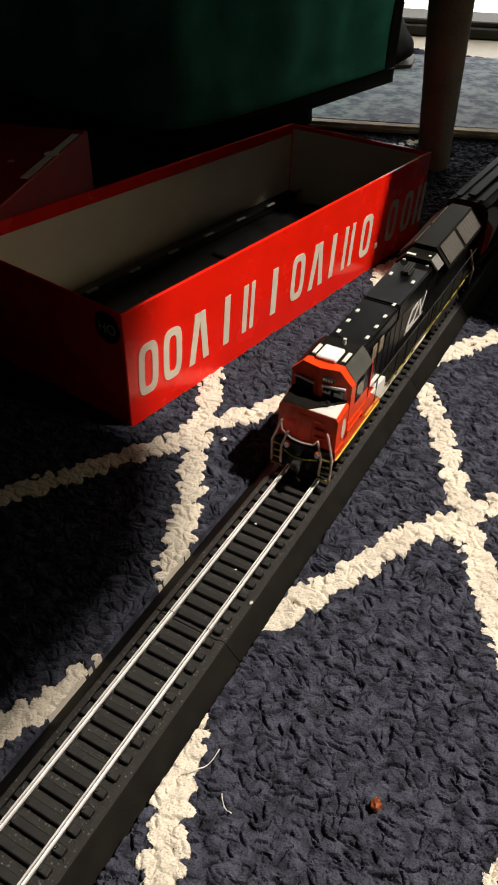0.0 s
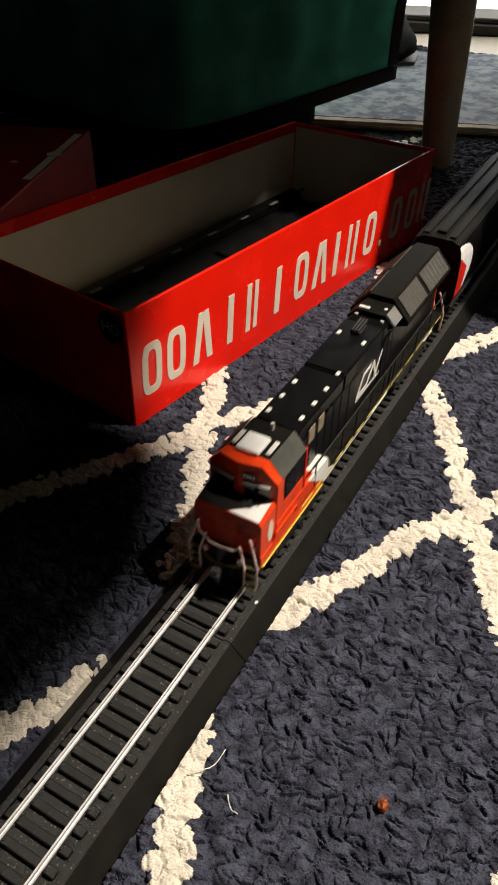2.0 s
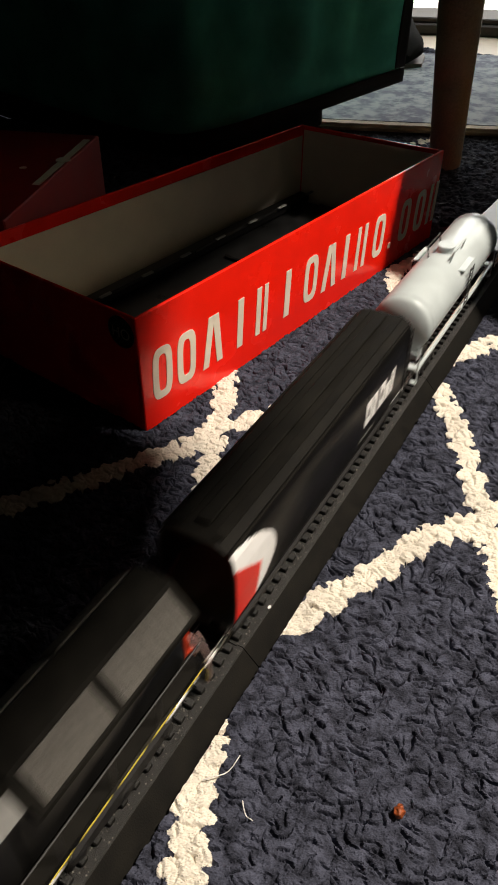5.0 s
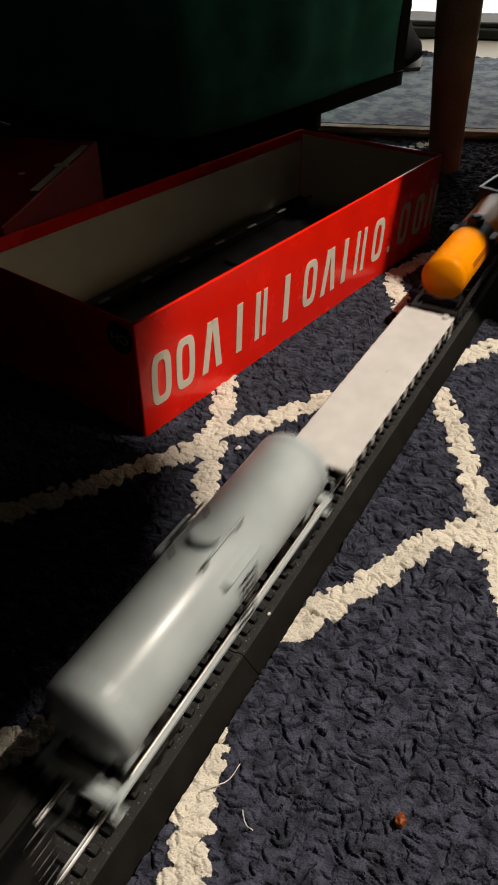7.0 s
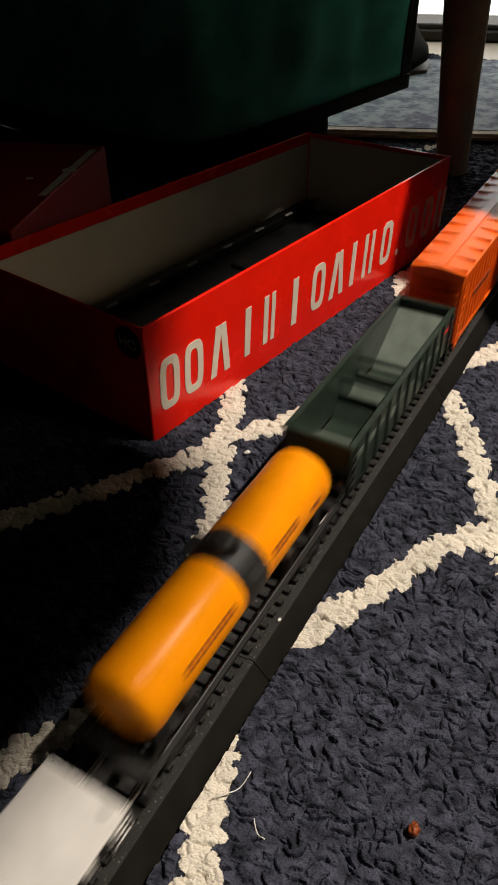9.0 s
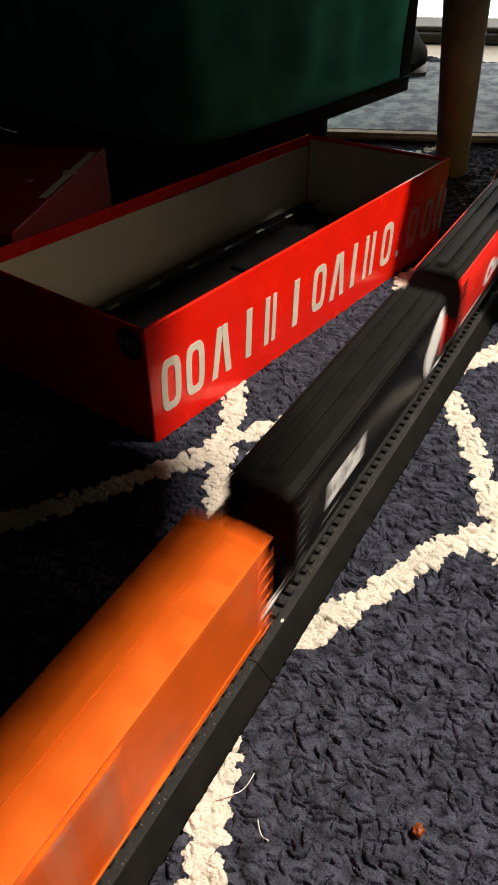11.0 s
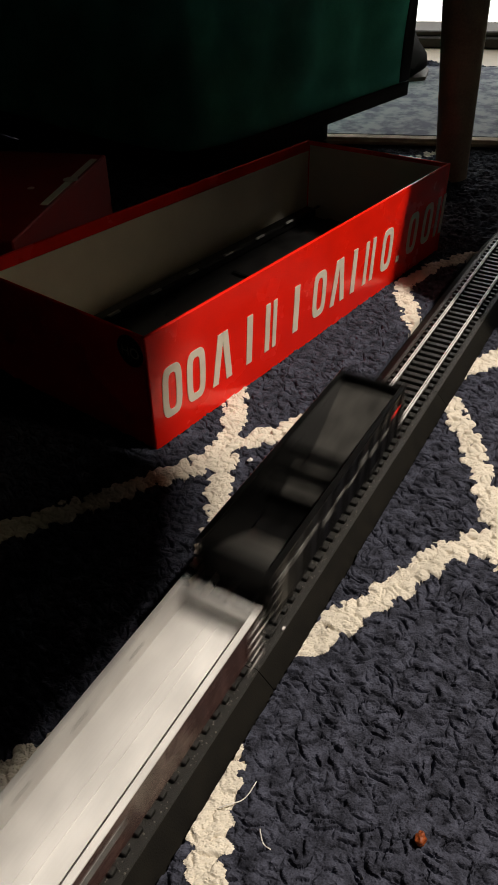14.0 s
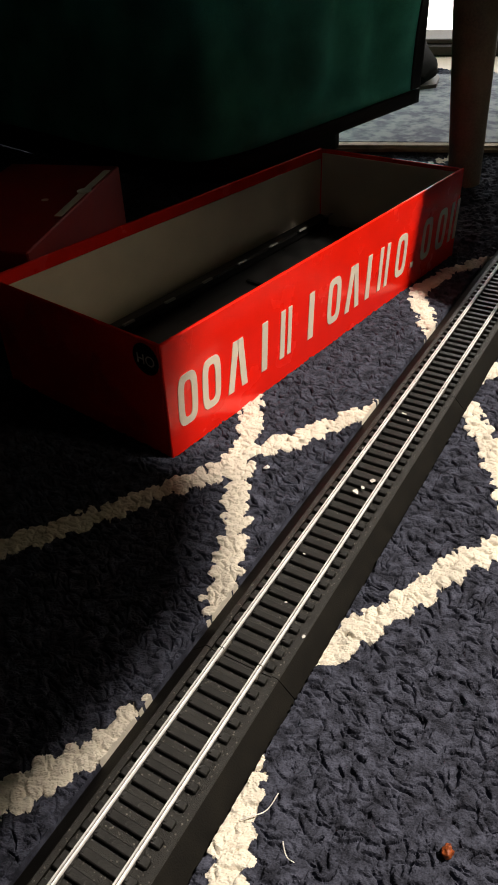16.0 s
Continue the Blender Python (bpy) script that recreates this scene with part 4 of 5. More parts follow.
    # long hood
    part("hood", box(B(), -0.0108, 0.0108, 0.0618, 0.110, 0.0179, 0.0470, 0.0009, 2), M_BLACK, t)
    part("hood", box(B(), -0.0110, 0.0110, 0.1105, 0.152, 0.0179, 0.0476, 0.0009, 2), M_BLACK, t)
    part("hood", box(B(), -0.0108, 0.0108, 0.1525, 0.188, 0.0179, 0.0470, 0.0009, 2), M_BLACK, t)
    for i, y in enumerate((0.0640, 0.0770, 0.0900)):
        for x in (-0.0085, 0.0068):
            part("lift_lug", box(B(), x, x + 0.0018, y + (0.004 if x > 0 else 0.002), y + (0.004 if x > 0 else 0.002) + 0.0036, 0.0471, 0.0478, 0.0002), M_TRAINWHITE, t, "small white hatch")
    for x, y in ((0.0066, 0.1080), (-0.0085, 0.137), (0.0066, 0.134), (-0.0085, 0.1700), (0.0066, 0.166)):
        part("lift_lug", box(B(), x, x + 0.0018, y, y + 0.0032, 0.0477 if y < 0.15 else 0.0471, 0.0484, 0.0002), M_TRAINWHITE, t, "small white hatch")
    bm = box(B(), -0.0030, 0.0030, 0.141, 0.149, 0.0477, 0.0492, 0.0005)
    for x in (-0.0016, 0.0, 0.0016):
        part("horn", cyl(B(), (x, 0.140, 0.0500), (x, 0.150, 0.0508), 0.0007, 0.0010, n=8), M_TRUCK, t)
    part("horn_cluster", bm, M_TRUCK, t)
    for s in (-1, 1):
        for i in range(14):
            y = 0.064 + i * 0.0088
            if 0.12 < y < 0.16 and s > 0:
                continue
            part("hood_door", box(B(), min(s * 0.0110, s * 0.0114), max(s * 0.0110, s * 0.0114), y, y + 0.0076, 0.0195, 0.0400, 0.0002), M_BLACK, t)
        for y in (0.0700, 0.0800):
            part("side_grille", box(B(), min(s * 0.0114, s * 0.0120), max(s * 0.0114, s * 0.0120), y, y + 0.0062, 0.0355, 0.0425, 0.0003), M_TANPANEL, t, "tan intake grille")
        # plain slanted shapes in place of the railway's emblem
        x = s * 0.0113

        def stroke(pts, w=0.0017):
            for (y0, z0), (y1, z1) in zip(pts, pts[1:]):
                dv = Vector((y1 - y0, z1 - z0)).normalized()
                nx, nz = -dv.y * w / 2, dv.x * w / 2
                e = dv * w * 0.45
                m = plate(B(), [(x, y0 - e.x + nx, z0 - e.y + nz), (x, y1 + e.x + nx, z1 + e.y + nz), (x, y1 + e.x - nx, z1 + e.y - nz), (x, y0 - e.x - nx, z0 - e.y - nz)], (s * 0.0003, 0, 0))
                part("emblem_stroke", m, M_TRAINWHITE, t, "white slanted emblem stroke")
        stroke([(0.1390, 0.0352), (0.1320, 0.0348), (0.1268, 0.0268), (0.1365, 0.0268), (0.1435, 0.0348), (0.1470, 0.0268), (0.1545, 0.0355)])
        bm = B()
        for i in range(9):
            slab(bm, 0.1270 + i * 0.0032, 0.0246, 0.0024, 0.0012, 0, 0.0003, 0)
        bmesh.ops.transform(bm, matrix=Matrix.Translation((x, 0, 0)) @ Matrix.Rotation(radians(90), 4, "Z"), verts=bm.verts)
        part("small_print", bm, M_TRAINWHITE, t, "row of tiny white print bars")
    # dynamic brake housing and flared radiator
    part("rear_hood", box(B(), -0.0108, 0.0108, 0.1885, 0.2440, 0.0179, 0.0440, 0.0008), M_BLACK, t)
    bm = B()
    pr = [(-0.0110, 0.0425), (0.0110, 0.0425), (0.0135, 0.0445), (0.0080, 0.0500), (-0.0080, 0.0500), (-0.0135, 0.0445)]
    loft(bm, [[(x, 0.1760, z) for x, z in pr], [(x, 0.1945, z) for x, z in pr]])
    part("brake_housing", bm, M_BLACKROOF, t)
    bm = plate(B(), [(0.0136, 0.1775, 0.0447), (0.0136, 0.1925, 0.0447), (0.0082, 0.1925, 0.0501), (0.0082, 0.1775, 0.0501)], (0.0003, 0, 0.0003))
    part("brake_grille", bm, M_GREY, t, "pale grey grille")
    part("lift_lug", box(B(), -0.0080, -0.0020, 0.1785, 0.1815, 0.0501, 0.0508, 0.0003), M_TRAINWHITE, t, "small white hatch")
    part("lift_lug", box(B(), 0.0050, 0.0068, 0.1830, 0.1855, 0.0501, 0.0508, 0.0003), M_TRAINWHITE, t)
    bm = B()
    pr = [(-0.0110, 0.0385), (0.0110, 0.0385), (0.0170, 0.0402), (0.0170, 0.0420), (0.0066, 0.0532), (-0.0066, 0.0532), (-0.0170, 0.0420), (-0.0170, 0.0402)]
    loft(bm, [[(x, 0.1950, z) for x, z in pr], [(x, 0.2440, z) for x, z in pr]])
    part("radiator_housing", bm, M_BLACKROOF, t)
    for s in (-1, 1):
        for y0, y1 in ((0.1975, 0.2160), (0.2190, 0.2415)):
            a, b = (s * 0.0163, 0.0428), (s * 0.0078, 0.0520)
            bm = plate(B(), [(a[0], y0, a[1]), (a[0], y1, a[1]), (b[0], y1, b[1]), (b[0], y0, b[1])], (s * 0.0004, 0, 0.0006))
            for i in range(7):
                y = y0 + (y1 - y0) * (i + 0.5) / 7
                cyl(bm, (a[0] + s * 0.0005, y, a[1] + 0.0006), (b[0] + s * 0.0005, y, b[1] + 0.0006), 0.0003, n=4)
            part("radiator_grille", bm, M_GRILLE, t, "grey radiator grille")
    part("rear_end", box(B(), -0.0106, 0.0106, 0.2442, 0.2485, 0.0179, 0.0425, 0.0006), M_ORANGE, t, "orange-red hood end")
    # ends: pilots, steps, handrails, hoses, lamps
    for y, d, label in ((0.004, -1, "front"), (L - 0.004, 1, "rear")):
        bm = box(B(), -0.0158, 0.0158, y - 0.0009, y + 0.0009, 0.0035, 0.0165, 0.0003)
        part("pilot", bm, M_BLACK, t)
        coupler(t, y, d)
        for s in (-1, 1):
            bm = B()
            for i in range(4):
                z = 0.0030 + i * 0.0036
                yy = y + d * (0.0030 - i * 0.0004)
                box(bm, min(s * 0.0098, s * 0.0162), max(s * 0.0098, s * 0.0162), yy - 0.0014, yy + 0.0006, z, z + 0.0006)
            st = part("step", bm, M_TRUCK, t, "black steps")
            for i in range(4):
                z, yy = 0.0030 + i * 0.0036, y + d * (0.0030 - i * 0.0004)
                ye = yy - 0.0016 if d < 0 else yy + 0.0007
                part("step_edge", box(B(), min(s * 0.0102, s * 0.0160), max(s * 0.0102, s * 0.0160), ye, ye + 0.0002, z + 0.0001, z + 0.0007), M_STEPYELLOW, t, "yellow step edge")
            bm = wire(B(), [(s * 0.0165, y + d * 0.003, 0.0036), (s * 0.0168, y + d * 0.003, 0.0150), (s * 0.0128, y + d * 0.001, 0.0255), (s * 0.0120, y + d * 0.0005, 0.0258)], 0.0006, 8)
            wire(bm, [(s * 0.0108, y + d * 0.004, 0.0045), (s * 0.0112, y + d * 0.004, 0.0135), (s * 0.0085, y + d * 0.003, 0.0215), (s * 0.0078, y + d * 0.0025, 0.0218)], 0.0006, 8)
            part("step_handrail", bm, M_HANDRAIL, t, "pale pinkish handrail")
        bm = wire(B(), [(-0.0130, y + d * 0.0010, 0.0250), (-0.0118, y + d * 0.0020, 0.0215), (-0.0060, y + d * 0.0034, 0.0192), (0, y + d * 0.0036, 0.0188), (0.0060, y + d * 0.0034, 0.0196), (0.0078, y + d * 0.0026, 0.0216)], 0.0005)
        part("end_chain", bm, M_HANDRAIL if d < 0 else M_ORANGE, t)
        bm = B()
        for x in (-0.0055, -0.0045, 0.0045, 0.0058):
            wire(bm, [(x, y + d * 0.001, 0.0130), (x, y + d * 0.003, 0.0095), (x * 0.8, y + d * 0.0035, 0.0060)], 0.0005)
        part("air_hose", bm, M_TRUCK, t)
        bm = wire(B(), [(-0.0105, y + d * 0.0030, 0.0125), (-0.005, y + d * 0.0042, 0.0108), (0.002, y + d * 0.0044, 0.0112), (0.009, y + d * 0.0032, 0.0128)], 0.0004)
        part("cut_lever", bm, M_YELLOWLINE, t, "yellow coupling lever")
        for s in (-1, 1):
            bm = cyl(B(), (s * 0.0085, y + d * 0.0005, 0.0150), (s * 0.0085, y + d * 0.0030, 0.0150), 0.0016, n=14)
            part("ditch_light", bm, M_ORANGE, t, "orange-red lamp housing")
            bm = cyl(B(), (s * 0.0085, y + d * 0.0031, 0.0150), (s * 0.0085, y + d * 0.0036, 0.0150), 0.0012, n=14)
            part("lens", bm, M_BRIGHT, t, "clear lamp lens")
    for i, x in enumerate((0.0045, 0.0090)):
        bm = B()
        for j in range(3 if i == 0 else 2):
            z = 0.0215 + j * 0.0036
            wire(bm, [(x, 0.0078, z), (x, 0.0066, z), (x + 0.0042, 0.0066, z), (x + 0.0042, 0.0078, z)], 0.0004)
        part("grab_iron", bm, M_ORANGE, t)
    for s in (-1, 1):
        bm = B()
        for i in range(12):
            y = 0.070 + i * 0.0158
            wire(bm, [(s * 0.0165, y, 0.0170), (s * 0.0168, y, 0.0285)], 0.0004)
        wire(bm, [(s * 0.0168, 0.066, 0.0285), (s * 0.0168, 0.245, 0.0285)], 0.0004)
        part("walkway_rail", bm, M_TRUCK, t)
    # true proportions of this model along its length and height
    ys = ((-0.02, 0, 0.008, 0.0335, 0.0605, 0.064, 0.110, 0.152, 0.176, 0.1945, 0.195, 0.244, 0.2485, 0.256, 0.28), (-0.017, 0.003, 0.0078, 0.0205, 0.0468, 0.0530, 0.0985, 0.1500, 0.158, 0.172, 0.1725, 0.2495, 0.2515, 0.256, 0.28))
    zs = ((-0.01, 0.0125, 0.0165, 0.0325, 0.0424, 0.0496, 0.0522, 0.06), (-0.01, 0.0146, 0.0200, 0.0402, 0.0525, 0.0600, 0.0625, 0.07))
    for o in t.children:
        if o.type == "MESH":
            for v in o.data.vertices:
                v.co.y, v.co.z = float(np.interp(v.co.y, *ys)), float(np.interp(v.co.z, *zs))
    return t


def underframe(t, L, material=M_TRUCK, z=0.0092, half=0.0150, wide=0.0135):
    part("center_sill", box(B(), -0.0045, 0.0045, 0.006, L - 0.006, z, z + 0.0035), material, t)
    truck(t, 0.0255, 2, 0.0200, wide=wide)
    truck(t, L - 0.0255, 2, 0.0200, wide=wide)
    coupler(t, 0.004, -1)
    coupler(t, L - 0.004, 1)


def covered_hopper(body, label, end_patch, text_at, name_marks, rounded, L=0.200):
    t = thing("covered_hopper", label, "model hopper car", group="covered hoppers")
    underframe(t, L)
    b0, b1 = 0.006, L - 0.006
    if rounded:
        side = [(0.0125, 0.0125), (0.0160, 0.0190), (0.0172, 0.0300), (0.0172, 0.0420), (0.0160, 0.0510), (0.0135, 0.0556), (0.0128, 0.0566)]
    else:
        side = [(0.0150, 0.0140), (0.0168, 0.0200), (0.0172, 0.0330), (0.0170, 0.0450), (0.0160, 0.0520), (0.0142, 0.0560), (0.0132, 0.0568)]
    pr = mirror_x(side)
    bm = B()
    secs = []
    for y, k in ((b0 + 0.010, 0.0), (b0, 0.55), (b0, 1.0), (b1, 1.0), (b1, 0.55), (b1 - 0.010, 0.0)):
        secs.append([(x * (0.86 + 0.14 * k), y, (0.034 + (z - 0.034) * k) if z < 0.034 else z) for x, z in pr])
    loft(bm, secs)
    part("body", bm, body, t, "smooth curved body side", smooth=50)
    if rounded:
        for y, d in ((b0, -1), (b1, 1)):
            part("end_sheet", plate(B(), [(x * 0.985, y + d * 0.0003, z) for x, z in pr if z > 0.0295], (0, d * 0.0005, 0)), M_TRUCK, t, "black end sheet")
    roof = mirror_x([(0.0137, 0.0562), (0.0140, 0.0568), (0.0090, 0.0590), (0.0, 0.0602)][:3])
    part("roof", profile(B(), roof, b0 - 0.001, b1 + 0.001), M_BLACKROOF, t)
    for s in (-1, 1):
        part("running_board", box(B(), s * 0.0088 - 0.0022, s * 0.0088 + 0.0022, b0 + 0.002, b1 - 0.002, 0.0596, 0.0603, 0.0002), M_BLACKROOF, t, "dark roof walkway")
        part("side_sill", box(B(), min(s * 0.0150, s * 0.0168), max(s * 0.0150, s * 0.0168), b0, b1, 0.0118, 0.0140, 0.0004), M_TRUCK, t)
        part("roof_rim", box(B(), min(s * 0.0142, s * 0.0152), max(s * 0.0142, s * 0.0152), b0, b1, 0.0550, 0.0566, 0.0003), body if rounded else M_BLACKROOF, t)
    part("hatch_trough", box(B(), -0.0032, 0.0032, b0 + 0.006, b1 - 0.006, 0.0598, 0.0614, 0.0005), M_BLACKROOF, t)
    for i in range(4):
        y = b0 + 0.030 + i * 0.0427
        bm = B()
        loft(bm, [[(x * k, y + yy * k2, z) for x, yy in ((-0.0125, -0.015), (0.0125, -0.015), (0.0125, 0.015), (-0.0125, 0.015))] for k, k2, z in ((1, 1, 0.0185), (0.55, 0.35, 0.0075))])
        part("discharge_bay", bm, body, t)
    for s in (-1, 1):
        for y in (b0 + 0.001, b1 - 0.006):
            if (y < 0.1) == (end_patch == "front") and end_patch:
                continue
            ladder(t, s * 0.0172, y, 0.0130, 0.0550, 8, 0.005, M_TRUCK)
        x = s * 0.0173
        q = -1 if end_patch == "front" else 1

        def onside(y, z, dz):
            """A point on the curved side, slightly proud."""
            for (x0, z0), (x1, z1) in zip(side, side[1:]):
                if z0 <= z <= z1:
                    return Vector((s * (x0 + (x1 - x0) * (z - z0) / (z1 - z0) + dz), y, z))
            return Vector((s * 0.0165, y, z))

        def decal(name, material, inside, y0, y1, z0, z1, dz, lab):
            V, F = [], []
            ny, nz = 44, 34
            for j in range(nz + 1):
                for i in range(ny + 1):
                    V.append(onside(y0 + (y1 - y0) * i / ny, z0 + (z1 - z0) * j / nz, dz))
            for j in range(nz):
                for i in range(ny):
                    yc, zc = y0 + (y1 - y0) * (i + 0.5) / ny, z0 + (z1 - z0) * (j + 0.5) / nz
                    if inside(yc, zc):
                        k = j * (ny + 1) + i
                        F.append((k, k + 1, k + ny + 2, k + ny + 1) if s > 0 else (k, k + ny + 1, k + ny + 2, k + 1))
            me = bpy.data.meshes.new(name)
            bm2 = B()
            vs = [bm2.verts.new(v) for v in V]
            for f in F:
                bm2.faces.new([vs[i] for i in f])
            loose = [v for v in bm2.verts if not v.link_faces]
            bmesh.ops.delete(bm2, geom=loose, context="VERTS")
            bmesh.ops.solidify(bm2, geom=bm2.faces[:], thickness=0.0001)
            bpy.data.meshes.remove(me)
            return part(name, bm2, material, t, lab)
        if end_patch == "front":
            decal("half_disc", M_BRIGHT, lambda y, z: (y - b0) ** 2 * 0.36 + (z - 0.036) ** 2 < 0.0190 ** 2 and not (z < 0.048 - (y - b0) * 0.62 and y - b0 < 0.020 - (0.036 - z) * 0.25), b0 + 0.0005, b0 + 0.034, 0.0155, 0.0552, 0.00025, "white half disc")
            decal("wedge", M_CPRED, lambda y, z: (y - b0) ** 2 * 0.36 + (z - 0.036) ** 2 < 0.0190 ** 2 and z < 0.048 - (y - b0) * 0.62 and y - b0 < 0.020 - (0.036 - z) * 0.25, b0 + 0.0005, b0 + 0.034, 0.0155, 0.0552, 0.00030, "red wedge")
        elif end_patch == "rear":
            decal("half_disc", M_BRIGHT, lambda y, z: (y - b1) ** 2 * 0.36 + (z - 0.0345) ** 2 < 0.0198 ** 2 and (z - 0.0345) > (b1 - y - 0.010) * -1.6 and (b1 - y) > 0.005, b1 - 0.033, b1 - 0.0005, 0.0145, 0.0540, 0.00025, "white half disc")
            decal("wedge", M_CPRED, lambda y, z: (b1 - y) < 0.0058 and abs(z - 0.036) < 0.012, b1 - 0.022, b1 - 0.0005, 0.0145, 0.0540, 0.00030, "red wedge")
        if name_marks == "white":
            h0, h1 = 0.0300, 0.0440
            marks = [(0.0, 0.0075), (0.0085, 0.0145), (0.0175, 0.0250), (0.0260, 0.0315), (0.0325, 0.0345), (0.0355, 0.0380)]
            for k, (u0, u1) in enumerate(marks):
                hi = 1.0 if k not in (3,) else 0.72
                decal("name_mark", M_BRIGHT, (lambda a, b, H: lambda y, z: a < y - text_at - (z - h0) * 0.10 < b and z < h0 + (h1 - h0) * H and not (b - a > 0.005 and a + 0.0026 < y - text_at - (z - h0) * 0.10 < b - 0.0026 and h0 + 0.004 < z < h0 + (h1 - h0) * H - 0.004))(u0, u1, hi), text_at - 0.001, text_at + 0.042, h0, h1, 0.00025, "white name mark")
            decal("small_print", M_GREY, lambda y, z: (y * 1000) % 3.2 < 2.2, text_at - 0.004, text_at + 0.014, 0.0225, 0.0240, 0.00025, "tiny print bars")
        elif name_marks == "canada":
            decal("name_mark", M_BRIGHT, lambda y, z: 0.004 < math.hypot((y - text_at - 0.010) * 0.8, z - 0.034) < 0.0088, text_at - 0.001, text_at + 0.022, 0.0240, 0.0440, 0.00025, "white round name mark")
            decal("name_mark", M_BRIGHT, lambda y, z: (y * 1000) % 6.5 < 4.6 and (z < 0.0375 or (y - text_at) > 0.048), text_at + 0.022, text_at + 0.062, 0.0285, 0.0435, 0.00025, "white name mark")
            decal("grain_emblem", M_TANKORANGE, lambda y, z: ((y - text_at - 0.092) / 0.0215) ** 2 + ((z - 0.036 - 0.006 * math.sin((y - text_at) * 160)) / 0.0120) ** 2 < 1, text_at + 0.068, text_at + 0.116, 0.0200, 0.0520, 0.00025, "orange and yellow wheat emblem")
            decal("stripe", M_TRAINWHITE, lambda y, z: True, b0 + 0.012, b0 + 0.060, 0.0205, 0.0212, 0.00025, "thin pale line")
    return t


def tank_car(L, R, zc, shell, endmat, frame, label, split=False):
    t = thing("tank_car", label, "model tank car", group="tank cars")
    underframe(t, L, wide=0.0150)
    a, b = 0.0065, L - 0.0065

    def skin(y0, y1, dome0, dome1, mat_, lab):
        bm = B()
        secs = []
        n = 40
        ys = []
        if dome0:
            ys += [(y0 + 0.0055 * (1 - math.cos(q)), math.sin(q)) for q in [radians(d) for d in (4, 20, 40, 60, 75, 90)]]
        else:
            ys += [(y0, 1.0)]
        if dome1:
            ys += [(y1 - 0.0055 * (1 - math.cos(q)), math.sin(q)) for q in [radians(d) for d in (90, 75, 60, 40, 20, 4)]]
        else:
            ys += [(y1, 1.0)]
        for y, k in ys:
            secs.append([(R * k * math.cos(math.tau * i / n), y, zc + R * k * math.sin(math.tau * i / n)) for i in range(n)])
        loft(bm, secs)
        return part("tank", bm, mat_, t, lab, smooth=40)
    mid = (a + b) / 2
    if split:
        skin(a, mid - 0.0085, True, False, shell, "glossy painted tank half")
        skin(mid + 0.0085, b, False, True, shell, "glossy painted tank half")
        bm = B()
        cyl(bm, (0, mid - 0.0084, zc), (0, mid + 0.0084, zc), R + 0.0002, n=40)
        part("center_band", bm, M_TRUCK, t, "black band round the middle", smooth=40)
        bm = cyl(B(), (0, mid, zc + R - 0.001), (0, mid, zc + R + 0.0045), 0.0058, n=20)
        cyl(bm, (0, mid, zc + R + 0.0045), (0, mid, zc + R + 0.0058), 0.0045, 0.003, n=20)
        part("dome", bm, M_TRUCK, t, "black filler dome", smooth=40)
        box_b = box(B(), 0.0095, 0.0165, mid - 0.0060, mid + 0.0060, zc + 0.008, zc + 0.0088)
        box(box_b, -0.0165, -0.0095, mid - 0.0060, mid + 0.0060, zc + 0.008, zc + 0.0088)
        part("platform", box_b, M_TRUCK, t)
    else:
        skin(a, b, True, True, shell, "smooth grey tank shell")
        bm = cyl(B(), (0, mid, zc + R - 0.001), (0, mid, zc + R + 0.0032), 0.0052, n=20)
        cyl(bm, (0, mid, zc + R + 0.0032), (0, mid, zc + R + 0.0042), 0.0056, n=20)
        part("dome", bm, shell, t, smooth=40)
        for s in (-1, 1):
            bm = wire(B(), [(s * 0.0070, mid - 0.012, zc + R - 0.002), (s * 0.0085, mid - 0.012, zc + R + 0.0055), (s * 0.0085, mid + 0.012, zc + R + 0.0055), (s * 0.0070, mid + 0.012, zc + R - 0.002)], 0.0005)
            part("platform_rail", bm, shell if s > 0 else M_TRUCK, t)
            part("platform", box(B(), min(s * 0.0080, s * 0.0170), max(s * 0.0080, s * 0.0170), mid - 0.011, mid + 0.011, zc + R - 0.0062, zc + R - 0.0054), shell, t)
            ladder(t, s * (R + 0.0012), mid - 0.0035, zc - 0.016, zc + R - 0.006, 7, 0.007, M_TRUCK)
    for y in (a + 0.010, b - 0.010):
        bm = B()
        bmesh.ops.create_cone(bm, cap_ends=False, segments=40, radius1=R + 0.0003, radius2=R + 0.0003, depth=0.0025, matrix=Matrix.Translation((0, y, zc)) @ Matrix.Rotation(radians(90), 4, "X"))
        part("tank_strap", bm, shell, t)
        part("saddle", box(B(), -0.0120, 0.0120, y - 0.004, y + 0.004, 0.0120, zc - R * 0.72), frame, t)
    for y, d in ((0.0, 1), (L, -1)):
        bm = box(B(), -0.0168, 0.0168, min(y, y + d * 0.006), max(y, y + d * 0.006), 0.0120, 0.0138, 0.0003)
        part("end_platform", bm, frame, t)
        for s in (-1, 1):
            bm = B()
            box(bm, min(s * 0.0120, s * 0.0168), max(s * 0.0120, s * 0.0168), min(y, y + d * 0.004), max(y, y + d * 0.004), 0.0035, 0.0042)
            for xx in (0.0124, 0.0164):
                wire(bm, [(s * xx, y + d * 0.002, 0.0038), (s * xx, y + d * 0.002, 0.0120)], 0.0005)
            part("step", bm, frame, t)
            bm = wire(B(), [(s * 0.0164, y + d * 0.001, 0.0138), (s * 0.0164, y + d * 0.001, 0.0240), (s * 0.0090, y + d * 0.001, 0.0240)], 0.00045)
            part("end_rail", bm, frame, t)
